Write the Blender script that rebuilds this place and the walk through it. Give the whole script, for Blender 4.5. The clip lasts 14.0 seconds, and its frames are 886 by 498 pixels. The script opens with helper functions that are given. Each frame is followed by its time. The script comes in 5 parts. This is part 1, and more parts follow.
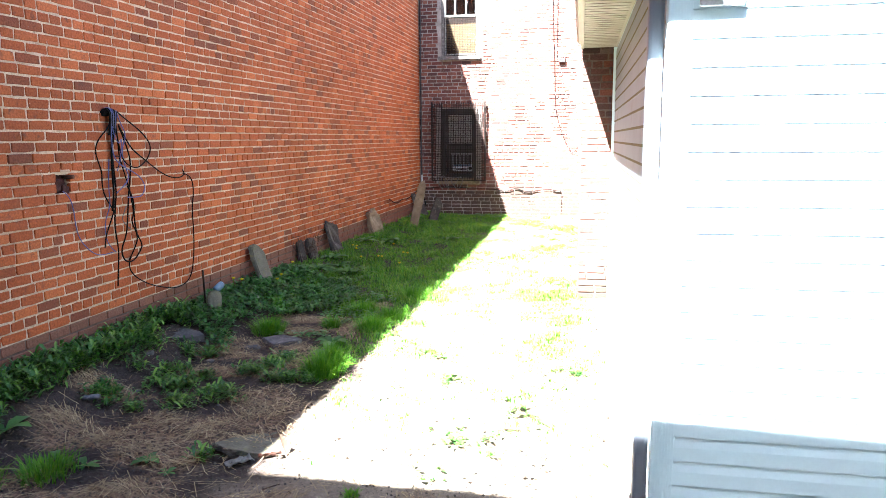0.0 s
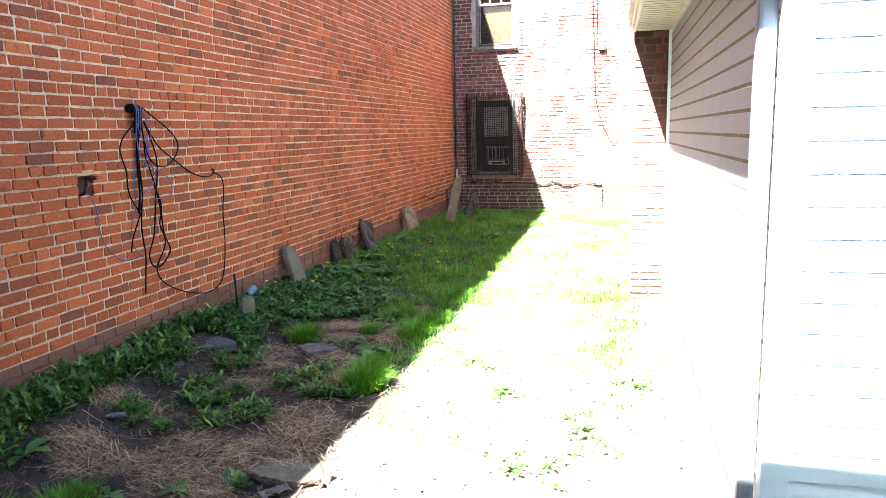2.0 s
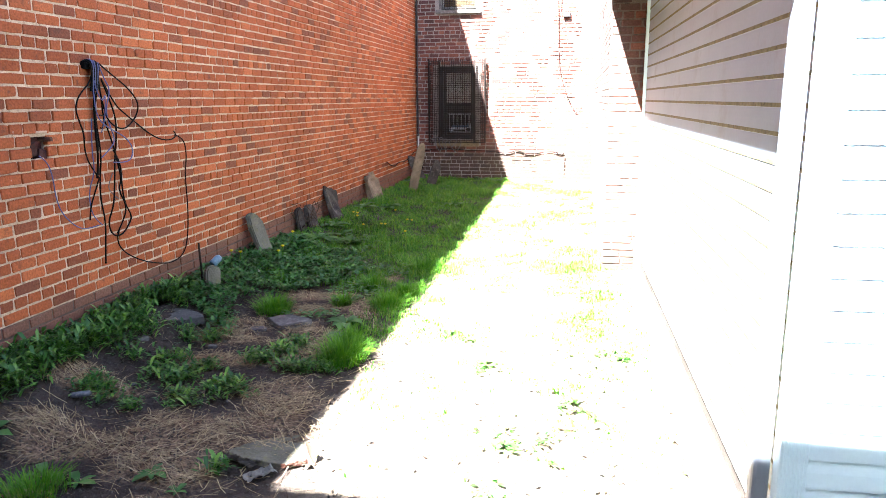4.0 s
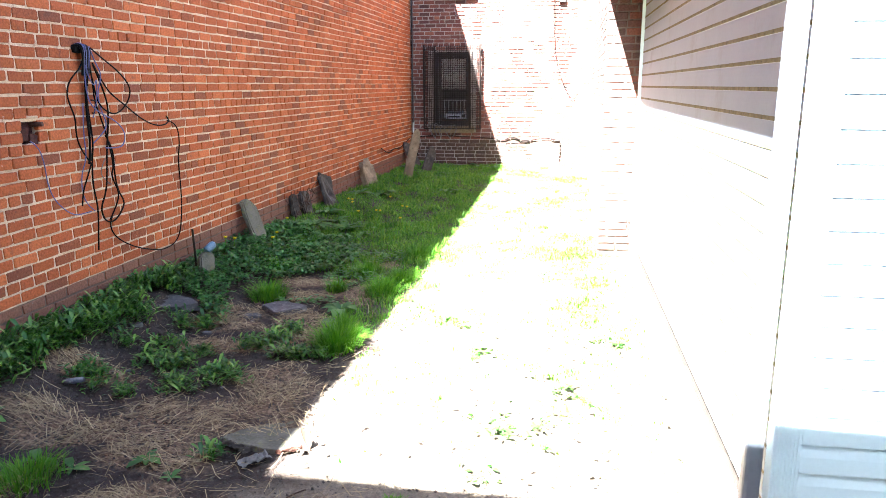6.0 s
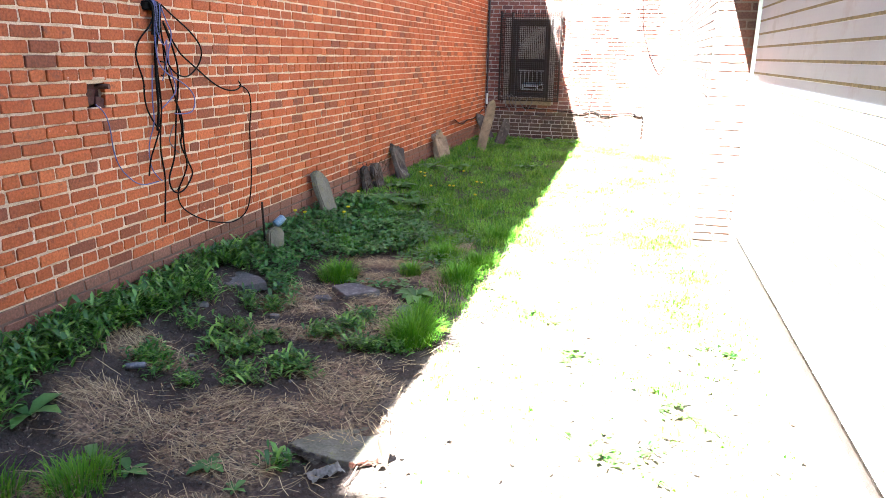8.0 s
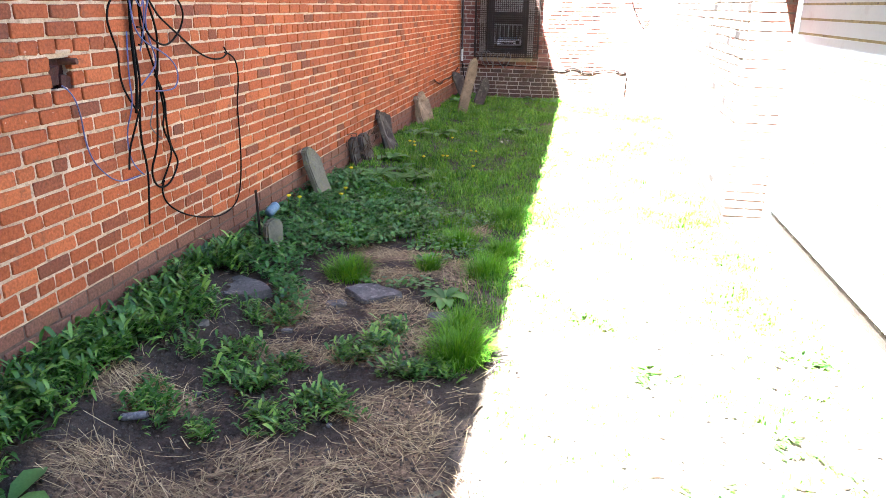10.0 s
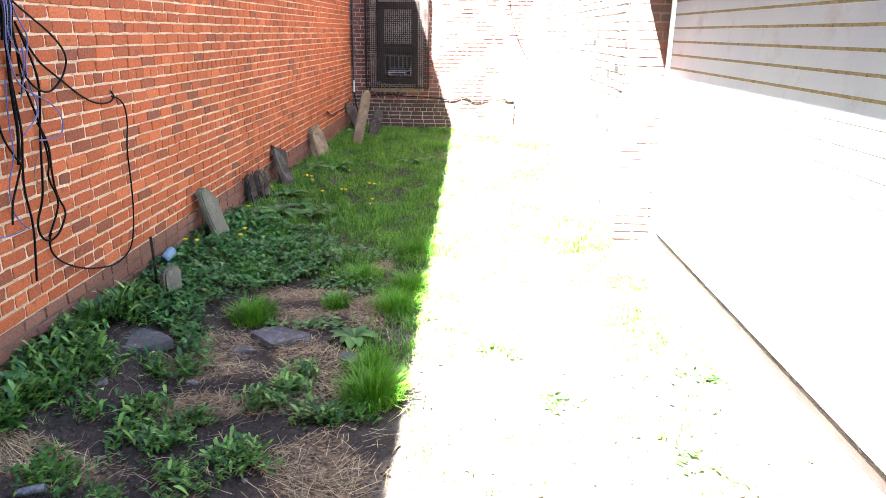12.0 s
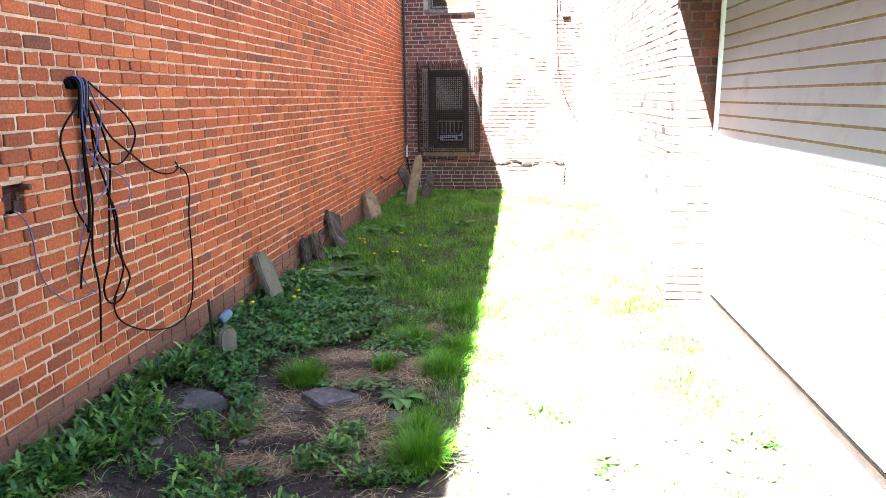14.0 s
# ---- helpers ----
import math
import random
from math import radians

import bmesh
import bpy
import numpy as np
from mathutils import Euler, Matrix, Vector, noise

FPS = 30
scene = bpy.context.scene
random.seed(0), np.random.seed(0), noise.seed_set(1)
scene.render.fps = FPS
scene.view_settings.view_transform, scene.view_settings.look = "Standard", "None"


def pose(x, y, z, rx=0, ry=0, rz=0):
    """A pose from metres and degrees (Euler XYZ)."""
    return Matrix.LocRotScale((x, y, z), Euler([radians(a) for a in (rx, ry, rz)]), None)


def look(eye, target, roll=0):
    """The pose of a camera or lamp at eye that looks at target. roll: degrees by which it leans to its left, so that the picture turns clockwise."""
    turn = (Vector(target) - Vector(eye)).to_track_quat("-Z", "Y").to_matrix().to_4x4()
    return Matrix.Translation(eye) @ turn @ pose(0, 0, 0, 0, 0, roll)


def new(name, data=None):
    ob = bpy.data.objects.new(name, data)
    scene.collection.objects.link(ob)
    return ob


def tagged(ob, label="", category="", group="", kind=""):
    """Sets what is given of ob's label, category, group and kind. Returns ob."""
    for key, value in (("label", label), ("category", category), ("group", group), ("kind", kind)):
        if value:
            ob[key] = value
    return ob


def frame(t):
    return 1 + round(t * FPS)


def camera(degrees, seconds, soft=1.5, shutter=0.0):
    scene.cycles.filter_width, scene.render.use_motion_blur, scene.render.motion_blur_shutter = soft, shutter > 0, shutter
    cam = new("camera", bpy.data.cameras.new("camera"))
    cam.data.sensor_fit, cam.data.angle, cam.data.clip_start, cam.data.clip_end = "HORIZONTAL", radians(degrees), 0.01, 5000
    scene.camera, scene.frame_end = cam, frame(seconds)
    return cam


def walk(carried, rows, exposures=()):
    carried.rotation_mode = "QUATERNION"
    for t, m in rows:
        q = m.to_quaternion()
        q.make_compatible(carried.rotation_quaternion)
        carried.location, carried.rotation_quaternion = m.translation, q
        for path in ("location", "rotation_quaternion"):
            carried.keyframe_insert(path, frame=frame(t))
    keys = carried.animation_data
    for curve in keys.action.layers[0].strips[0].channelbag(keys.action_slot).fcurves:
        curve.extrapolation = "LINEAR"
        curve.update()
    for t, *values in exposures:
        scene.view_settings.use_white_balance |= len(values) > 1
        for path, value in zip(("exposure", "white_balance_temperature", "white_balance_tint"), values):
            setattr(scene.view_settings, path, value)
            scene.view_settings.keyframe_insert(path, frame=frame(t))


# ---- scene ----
cam = camera(64.0, 14.0, 0.6)
PATH = [
    (0, (1.283, 0.19, 1.64), (0.866, 2.122, 1.332), -0.4),
    (0.5, (1.283, 0.329, 1.638), (0.855, 2.259, 1.336), -0.6),
    (1, (1.299, 0.417, 1.64), (0.827, 2.339, 1.352), -0.8),
    (1.5, (1.224, 0.47, 1.636), (0.706, 2.378, 1.332), -1.6),
    (2, (1.079, 0.558, 1.635), (0.58, 2.468, 1.311), -1.3),
    (2.5, (0.922, 0.629, 1.634), (0.475, 2.546, 1.276), -1.4),
    (3, (0.844, 0.668, 1.624), (0.437, 2.588, 1.239), -0.9),
    (5.5, (0.863, 0.676, 1.62), (0.523, 2.598, 1.18), -0.4),
    (6, (0.851, 0.683, 1.613), (0.504, 2.601, 1.163), -0.2),
    (6.5, (0.812, 0.717, 1.602), (0.466, 2.631, 1.14), 0.0),
    (7, (0.793, 0.843, 1.59), (0.382, 2.735, 1.086), 0.4),
    (7.5, (0.749, 0.971, 1.605), (0.257, 2.839, 1.089), 0.7),
    (8, (0.593, 1.082, 1.602), (0.089, 2.943, 1.071), 1.0),
    (8.2, (0.527, 1.125, 1.613), (0.038, 2.986, 1.067), 0.7),
    (10.3, (-0.115, 1.676, 1.674), (-0.394, 3.537, 0.996), 1.4),
    (10.5, (-0.136, 1.689, 1.69), (-0.348, 3.554, 1.001), 1.5),
    (11, (-0.147, 1.661, 1.727), (-0.274, 3.541, 1.056), 1.0),
    (11.5, (-0.125, 1.633, 1.736), (-0.214, 3.536, 1.125), 0.6),
    (12, (-0.108, 1.603, 1.74), (-0.178, 3.514, 1.155), 0.8),
    (12.5, (-0.104, 1.59, 1.744), (-0.178, 3.502, 1.163), 0.9),
    (13, (-0.095, 1.568, 1.746), (-0.212, 3.485, 1.187), 0.2),
    (13.5, (-0.084, 1.553, 1.756), (-0.273, 3.485, 1.276), -0.4),
    (14, (-0.062, 1.556, 1.758), (-0.288, 3.498, 1.339), -0.7),
]
EXPOSURES = [(0, 5.07, 5980, 10), (3, 5.17, 5980, 10), (6.5, 5.4, 5980, 10), (8, 5.52, 5980, 10), (10.5, 5.72, 5980, 10), (12.5, 5.68, 5980, 10), (14, 5.43, 5980, 10)]
walk(cam, [(t, look(eye, target, roll)) for t, eye, target, roll in PATH], EXPOSURES)

# ---- world, sun, exposure ----
# sun from behind and left: it falls 3.2 m for each metre to +x and 1.65 m for each to +y
SUN_WAY = Vector((1 / 3.2, 1 / 1.65, -1.0)).normalized()
SUN_POWER, SKY_POWER = 5.0, 0.03
world = bpy.data.worlds.new("sky")
scene.world = world
world.use_nodes = True
wn = world.node_tree.nodes
sky = wn.new("ShaderNodeTexSky")
sky.sky_type = "NISHITA"
sky.sun_disc = False
sky.sun_elevation = math.asin(-SUN_WAY.z)
sky.sun_rotation = math.atan2(-SUN_WAY.x, -SUN_WAY.y)
sky.air_density, sky.dust_density = 1.0, 1.5
wn["Background"].inputs["Strength"].default_value = SKY_POWER
world.node_tree.links.new(sky.outputs[0], wn["Background"].inputs["Color"])
sun = new("sun", bpy.data.lights.new("sun", "SUN"))
sun.data.energy, sun.data.angle, sun.data.color = SUN_POWER, radians(0.45), (1.0, 0.96, 0.90)
sun.rotation_mode = "QUATERNION"
sun.rotation_quaternion = SUN_WAY.to_track_quat("-Z", "Y")
sun.location = (-6, -6, 20)


# ---- materials ----
def shader(name, rough=0.8, metal=0.0, spec=0.3):
    m = bpy.data.materials.new(name)
    m.use_nodes = True
    b = m.node_tree.nodes["Principled BSDF"]
    b.inputs["Roughness"].default_value = rough
    b.inputs["Metallic"].default_value = metal
    b.inputs["Specular IOR Level"].default_value = spec
    return m, m.node_tree.nodes, m.node_tree.links, b


def ramp(nodes, stops):
    r = nodes.new("ShaderNodeValToRGB")
    e = r.color_ramp.elements
    while len(e) < len(stops):
        e.new(0.5)
    for el, (p, c) in zip(e, stops):
        el.position, el.color = p, (*c, 1)
    return r


def noise_node(nodes, links, scale, detail=4, rough=0.6, source=None):
    n = nodes.new("ShaderNodeTexNoise")
    n.inputs["Scale"].default_value, n.inputs["Detail"].default_value, n.inputs["Roughness"].default_value = scale, detail, rough
    if source is None:
        source = nodes.new("ShaderNodeNewGeometry").outputs["Position"]
    links.new(source, n.inputs["Vector"])
    return n


def mix(nodes, links, a, b, fac, kind="MIX"):
    m = nodes.new("ShaderNodeMix")
    m.data_type, m.blend_type = "RGBA", kind
    for sock, v in ((m.inputs[0], fac), (m.inputs[6], a), (m.inputs[7], b)):
        if hasattr(v, "links"):
            links.new(v, sock)
        else:
            sock.default_value = v if isinstance(v, (int, float)) else (*v, 1)
    return m.outputs[2]


def bump(nodes, links, bsdf, height, strength, dist=0.01):
    b = nodes.new("ShaderNodeBump")
    b.inputs["Strength"].default_value, b.inputs["Distance"].default_value = strength, dist
    links.new(height, b.inputs["Height"])
    links.new(b.outputs[0], bsdf.inputs["Normal"])


def mottled(name, dark, light, scale=6.0, fine=90.0, rough=0.85, relief=0.4, dist=0.004, metal=0.0, stain=None, spec=0.3, grain=0.22):
    """Two tones in large blotches, fine grain over them, and bump; stain: a third tone in patches."""
    m, n, l, b = shader(name, rough, metal, spec)
    big = noise_node(n, l, scale, 5)
    small = noise_node(n, l, fine, 4)
    r = ramp(n, [(0.3, dark), (0.7, light)])
    l.new(big.outputs[0], r.inputs[0])
    col = mix(n, l, r.outputs[0], ramp_of(n, l, small, 1 - grain, 1 + grain), 1.0, "MULTIPLY")
    if stain:
        spots = noise_node(n, l, scale * 2.3, 6, 0.7)
        k = ramp(n, [(0.55, (0, 0, 0)), (0.68, (1, 1, 1))])
        l.new(spots.outputs[0], k.inputs[0])
        col = mix(n, l, col, stain, k.outputs[0])
    l.new(col, b.inputs["Base Color"])
    bump(n, l, b, small.outputs[0], relief, dist)
    return m


def ramp_of(n, l, src, lo, hi):
    r = ramp(n, [(0.3, (lo, lo, lo)), (0.7, (hi, hi, hi))])
    l.new(src.outputs[0], r.inputs[0])
    return r.outputs[0]


def brick_material(name, tones, single, soot=(0.07, 0.034, 0.024), soot_at=0.585, speck=(0.5, 0.42, 0.36)):
    m, n, l, b = shader(name, 0.88, 0, 0.2)
    rnd = n.new("ShaderNodeObjectInfo").outputs["Random"] if single else n.new("ShaderNodeNewGeometry").outputs["Random Per Island"]
    steps = [(i / (len(tones) - 1), c) for i, c in enumerate(tones)]
    r = ramp(n, steps)
    l.new(rnd, r.inputs[0])
    fine = noise_node(n, l, 75, 5, 0.65)
    mid = noise_node(n, l, 14, 5, 0.65)
    wide = noise_node(n, l, 0.9, 4, 0.6)
    col = mix(n, l, r.outputs[0], ramp_of(n, l, fine, 0.62, 1.32), 1.0, "MULTIPLY")
    col = mix(n, l, col, ramp_of(n, l, wide, 0.82, 1.15), 1.0, "MULTIPLY")
    k = ramp(n, [(soot_at, (0, 0, 0)), (soot_at + 0.14, (0.75, 0.75, 0.75))])
    l.new(mid.outputs[0], k.inputs[0])
    col = mix(n, l, col, soot, k.outputs[0])
    dots = noise_node(n, l, 38, 3, 0.5)
    kd = ramp(n, [(0.73, (0, 0, 0)), (0.80, (0.6, 0.6, 0.6))])
    l.new(dots.outputs[0], kd.inputs[0])
    col = mix(n, l, col, speck, kd.outputs[0])
    l.new(col, b.inputs["Base Color"])
    bump(n, l, b, fine.outputs[0], 0.7, 0.005)
    return m


RED = [(0.135, 0.044, 0.025), (0.22, 0.057, 0.022), (0.26, 0.064, 0.023), (0.235, 0.059, 0.022), (0.285, 0.074, 0.026), (0.255, 0.066, 0.024), (0.35, 0.10, 0.036)]
OLD = [(0.052, 0.027, 0.024), (0.12, 0.042, 0.030), (0.085, 0.036, 0.030), (0.15, 0.054, 0.036), (0.062, 0.032, 0.028), (0.115, 0.048, 0.038), (0.17, 0.066, 0.044)]
# One east-wall brick: dark tones for the shaded strip, pale for the sunlit face.
SHADED_BRICK = [(0.05, 0.030, 0.026), (0.10, 0.046, 0.036), (0.06, 0.036, 0.031), (0.14, 0.054, 0.038), (0.07, 0.040, 0.033), (0.12, 0.050, 0.036)]
SUNLIT_BRICK = [(0.012, 0.010, 0.010)] + [(0.098 + 0.012 * (k % 3), 0.074 + 0.008 * (k % 2), 0.062 + 0.006 * (k % 4)) for k in range(13)]
BROWN = [(0.12, 0.058, 0.040), (0.15, 0.068, 0.046), (0.13, 0.062, 0.043), (0.17, 0.080, 0.056)]
M_brick_one = brick_material("red_brick_face", RED, True)
M_brick = brick_material("red_brick", RED, False)
M_brick_old = brick_material("old_dark_brick", OLD, False, soot=(0.06, 0.042, 0.034), soot_at=0.62)
M_brick_shaded = brick_material("old_brick_shade_tone", SHADED_BRICK, False, soot=(0.03, 0.022, 0.02), soot_at=0.6)
M_brick_sunlit = brick_material("old_brick_sun_tone", SUNLIT_BRICK, False, soot=(0.10, 0.08, 0.07), soot_at=0.66)
M_brick_foot = brick_material("sooty_foot_brick", [(0.046, 0.030, 0.023), (0.062, 0.036, 0.027), (0.040, 0.028, 0.023)], False, soot=(0.04, 0.03, 0.025), soot_at=0.55)
M_brick_base = brick_material("brown_painted_brick", BROWN, False, soot=(0.09, 0.06, 0.05), soot_at=0.6, speck=(0.3, 0.26, 0.24))
M_mortar = mottled("tan_mortar", (0.29, 0.205, 0.14), (0.47, 0.36, 0.265), 7, 110, 0.95, 0.8, 0.005, stain=(0.19, 0.125, 0.085), grain=0.26)
M_mortar_base = mottled("brown_painted_mortar", (0.055, 0.036, 0.028), (0.12, 0.082, 0.064), 5, 120, 0.95, 0.6)
M_mortar_old = mottled("grey_mortar", (0.17, 0.14, 0.122), (0.29, 0.25, 0.222), 5, 120, 0.95, 0.6, stain=(0.075, 0.058, 0.05))
# darkened for the shaded strip; the sunlit east face keeps the grey mortar
M_mortar_dark = mottled("shade_toned_mortar", (0.075, 0.056, 0.046), (0.14, 0.108, 0.09), 5, 120, 0.95, 0.6, stain=(0.03, 0.024, 0.02))
# One white siding, two tones: side darkened for eave shade, front tinted by skylight.
M_siding = mottled("shade_darkened_white_vinyl", (0.215, 0.258, 0.305), (0.265, 0.31, 0.36), 1.5, 60, 0.45, 0.05, stain=(0.205, 0.23, 0.25), spec=0.4, grain=0.03)
M_trim = mottled("sky_tinted_white_vinyl", (0.66, 0.86, 0.90), (0.74, 0.90, 0.93), 2, 60, 0.5, 0.05, grain=0.02)
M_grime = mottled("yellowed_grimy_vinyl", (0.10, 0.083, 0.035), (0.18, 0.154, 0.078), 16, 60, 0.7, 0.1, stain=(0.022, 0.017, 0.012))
M_gutter = mottled("cream_metal", (0.36, 0.345, 0.28), (0.43, 0.415, 0.35), 2, 60, 0.4, 0.05, stain=(0.34, 0.32, 0.25), grain=0.03)
M_spout = mottled("grey_blue_metal", (0.16, 0.18, 0.22), (0.21, 0.235, 0.275), 2, 60, 0.4, 0.05, grain=0.03)
M_wood = mottled("weathered_brown_wood", (0.03, 0.019, 0.012), (0.06, 0.038, 0.024), 8, 140, 0.9, 0.5)
M_sill = mottled("dark_weathered_sill", (0.012, 0.0075, 0.005), (0.026, 0.016, 0.0105), 8, 140, 0.9, 0.5)
M_concrete = mottled("pale_concrete", (0.40, 0.38, 0.35), (0.55, 0.53, 0.49), 4, 90, 0.95, 0.5)
M_stone = mottled("weathered_slate", (0.026, 0.022, 0.019), (0.068, 0.056, 0.046), 9, 70, 0.92, 0.8, 0.008, stain=(0.12, 0.10, 0.08))
M_stone_tan = mottled("tan_sandstone", (0.105, 0.077, 0.048), (0.23, 0.17, 0.11), 7, 80, 0.92, 0.8, 0.006, stain=(0.085, 0.072, 0.045))
M_stone_grey = mottled("grey_fieldstone", (0.045, 0.043, 0.045), (0.095, 0.09, 0.09), 10, 80, 0.92, 0.8, 0.006, stain=(0.17, 0.165, 0.16))
M_stone_slate = mottled("dark_grey_slate", (0.03, 0.03, 0.031), (0.062, 0.06, 0.06), 10, 80, 0.92, 0.8, 0.006, stain=(0.10, 0.10, 0.095))
M_felt_grey = mottled("worn_grey_felt", (0.14, 0.135, 0.13), (0.26, 0.25, 0.24), 12, 90, 0.9, 0.6, stain=(0.05, 0.045, 0.04))
M_stone_moss = mottled("mossy_grey_stone", (0.06, 0.060, 0.042), (0.12, 0.11, 0.088), 9, 80, 0.92, 0.8, 0.008, stain=(0.12, 0.12, 0.05))
M_iron = mottled("rusty_dark_iron", (0.008, 0.006, 0.005), (0.026, 0.016, 0.012), 20, 150, 0.75, 0.4, metal=0.3)
M_white_paint = mottled("chipped_white_paint", (0.34, 0.335, 0.315), (0.46, 0.455, 0.43), 12, 90, 0.6, 0.3, stain=(0.18, 0.165, 0.14))
M_dark_paint = mottled("dark_grey_paint", (0.012, 0.011, 0.011), (0.028, 0.025, 0.025), 10, 90, 0.6, 0.3)
M_plaster = mottled("dim_room_plaster", (0.05, 0.048, 0.045), (0.08, 0.075, 0.07), 2, 40, 0.9, 0.2)
M_black_cable = mottled("black_rubber", (0.0014, 0.0014, 0.0016), (0.004, 0.0035, 0.0035), 25, 120, 0.6, 0.1, spec=0.06)
M_blue_cable = mottled("blue_grey_cable", (0.03, 0.038, 0.12), (0.07, 0.083, 0.21), 25, 120, 0.5, 0.1)
M_dull_tube = mottled("dull_blue_grey_tube", (0.04, 0.045, 0.06), (0.11, 0.115, 0.14), 30, 120, 0.5, 0.3, stain=(0.2, 0.2, 0.21))
M_grey_cable = mottled("grey_cable", (0.06, 0.057, 0.06), (0.12, 0.11, 0.11), 25, 120, 0.6, 0.1)
M_pale_blue = mottled("pale_blue_enamel", (0.05, 0.11, 0.17), (0.12, 0.18, 0.23), 18, 90, 0.4, 0.1, stain=(0.24, 0.24, 0.235))
M_white_plain = mottled("white_plastic", (0.34, 0.34, 0.33), (0.42, 0.42, 0.41), 10, 90, 0.5, 0.1)
M_white_gloss = mottled("white_enamel", (0.62, 0.64, 0.66), (0.74, 0.75, 0.76), 8, 90, 0.35, 0.05, grain=0.05)
M_maroon = mottled("dark_maroon_brick", (0.016, 0.005, 0.004), (0.045, 0.011, 0.009), 30, 120, 0.9, 0.5)
M_rust = mottled("rust_brown_metal", (0.03, 0.012, 0.008), (0.08, 0.03, 0.018), 30, 150, 0.85, 0.5)
M_yellow = mottled("dandelion_yellow", (0.42, 0.33, 0.006), (0.52, 0.43, 0.01), 60, 200, 0.8, 0.3)
M_weathered = mottled("weathered_window_wood", (0.05, 0.043, 0.038), (0.12, 0.105, 0.095), 14, 120, 0.85, 0.5, stain=(0.22, 0.21, 0.195))
M_shade = mottled("yellowed_shade", (0.10, 0.065, 0.028), (0.16, 0.11, 0.05), 4, 80, 0.9, 0.2)
M_roof = mottled("grey_shingle", (0.10, 0.10, 0.10), (0.18, 0.17, 0.16), 8, 90, 0.95, 0.6)


def glass_material():
    m, n, l, b = shader("dusty_glass", 0.05, 0, 0.5)
    b.inputs["Transmission Weight"].default_value = 1.0
    b.inputs["Base Color"].default_value = (0.82, 0.85, 0.85, 1)
    return m


M_glass = glass_material()


def leaf_material(name, tones, glow=0.35, rough=0.5, scale=20):
    m, n, l, b = shader(name, rough, 0, 0.22)
    r = ramp(n, [(i / (len(tones) - 1), c) for i, c in enumerate(tones)])
    l.new(n.new("ShaderNodeNewGeometry").outputs["Random Per Island"], r.inputs[0])
    wide = noise_node(n, l, 1.6, 3)
    fine = noise_node(n, l, 120, 3)
    col = mix(n, l, r.outputs[0], ramp_of(n, l, wide, 0.75, 1.25), 1.0, "MULTIPLY")
    col = mix(n, l, col, ramp_of(n, l, fine, 0.85, 1.15), 1.0, "MULTIPLY")
    l.new(col, b.inputs["Base Color"])
    t = n.new("ShaderNodeBsdfTranslucent")
    l.new(mix(n, l, col, (1.0, 1.2, 0.4), 1.0, "MULTIPLY"), t.inputs["Color"])
    s = n.new("ShaderNodeMixShader")
    s.inputs[0].default_value = glow
    l.new(b.outputs[0], s.inputs[1])
    l.new(t.outputs[0], s.inputs[2])
    l.new(s.outputs[0], n["Material Output"].inputs["Surface"])
    return m


M_grass = leaf_material("meadow_grass", [(0.012, 0.050, 0.009), (0.065, 0.18, 0.020), (0.14, 0.30, 0.028), (0.026, 0.095, 0.014), (0.22, 0.33, 0.05)])
M_tuft = leaf_material("bright_grass", [(0.03, 0.10, 0.009), (0.085, 0.21, 0.014), (0.055, 0.155, 0.011), (0.13, 0.27, 0.02)])
M_weed = leaf_material("broad_weed_leaf", [(0.007, 0.030, 0.007), (0.042, 0.112, 0.020), (0.018, 0.058, 0.012), (0.075, 0.165, 0.028), (0.16, 0.28, 0.06)], 0.22, 0.33)
M_ivy = leaf_material("dark_groundcover_leaf", [(0.009, 0.034, 0.010), (0.055, 0.145, 0.034), (0.025, 0.078, 0.022), (0.105, 0.225, 0.055)], 0.2, 0.33)
M_dock = leaf_material("dull_dock_leaf", [(0.035, 0.095, 0.028), (0.085, 0.17, 0.046), (0.03, 0.08, 0.024)], 0.25)
M_straw = leaf_material("dry_straw", [(0.17, 0.122, 0.072), (0.32, 0.24, 0.145), (0.08, 0.056, 0.036), (0.44, 0.345, 0.215)], 0.15, 0.8)


def ground_material():
    m, n, l, b = shader("yard_soil", 0.95, 0, 0.15)
    # mask of the sunlit ground: soil is coloured paler there, darker in shade
    dry = n.new("ShaderNodeAttribute")
    dry.attribute_name = "sunlit_tone"
    thatch = n.new("ShaderNodeAttribute")
    thatch.attribute_name = "thatch"
    big, fine, grit = noise_node(n, l, 3.5, 6), noise_node(n, l, 45, 6, 0.7), noise_node(n, l, 170, 3)
    shaded_soil = ramp(n, [(0.3, (0.013, 0.010, 0.009)), (0.7, (0.052, 0.040, 0.033))])
    l.new(big.outputs[0], shaded_soil.inputs[0])
    sunlit_soil = ramp(n, [(0.3, (0.13, 0.104, 0.078)), (0.7, (0.20, 0.165, 0.127))])
    l.new(big.outputs[0], sunlit_soil.inputs[0])
    col = mix(n, l, shaded_soil.outputs[0], sunlit_soil.outputs[0], dry.outputs["Fac"])
    hay = ramp(n, [(0.35, (0.042, 0.029, 0.020)), (0.65, (0.19, 0.13, 0.084))])
    l.new(fine.outputs[0], hay.inputs[0])
    col = mix(n, l, col, hay.outputs[0], thatch.outputs["Fac"])
    col = mix(n, l, col, ramp_of(n, l, fine, 0.65, 1.3), 1.0, "MULTIPLY")
    col = mix(n, l, col, ramp_of(n, l, grit, 0.7, 1.3), 1.0, "MULTIPLY")
    l.new(col, b.inputs["Base Color"])
    bump(n, l, b, fine.outputs[0], 0.9, 0.02)
    return m


M_ground = ground_material()


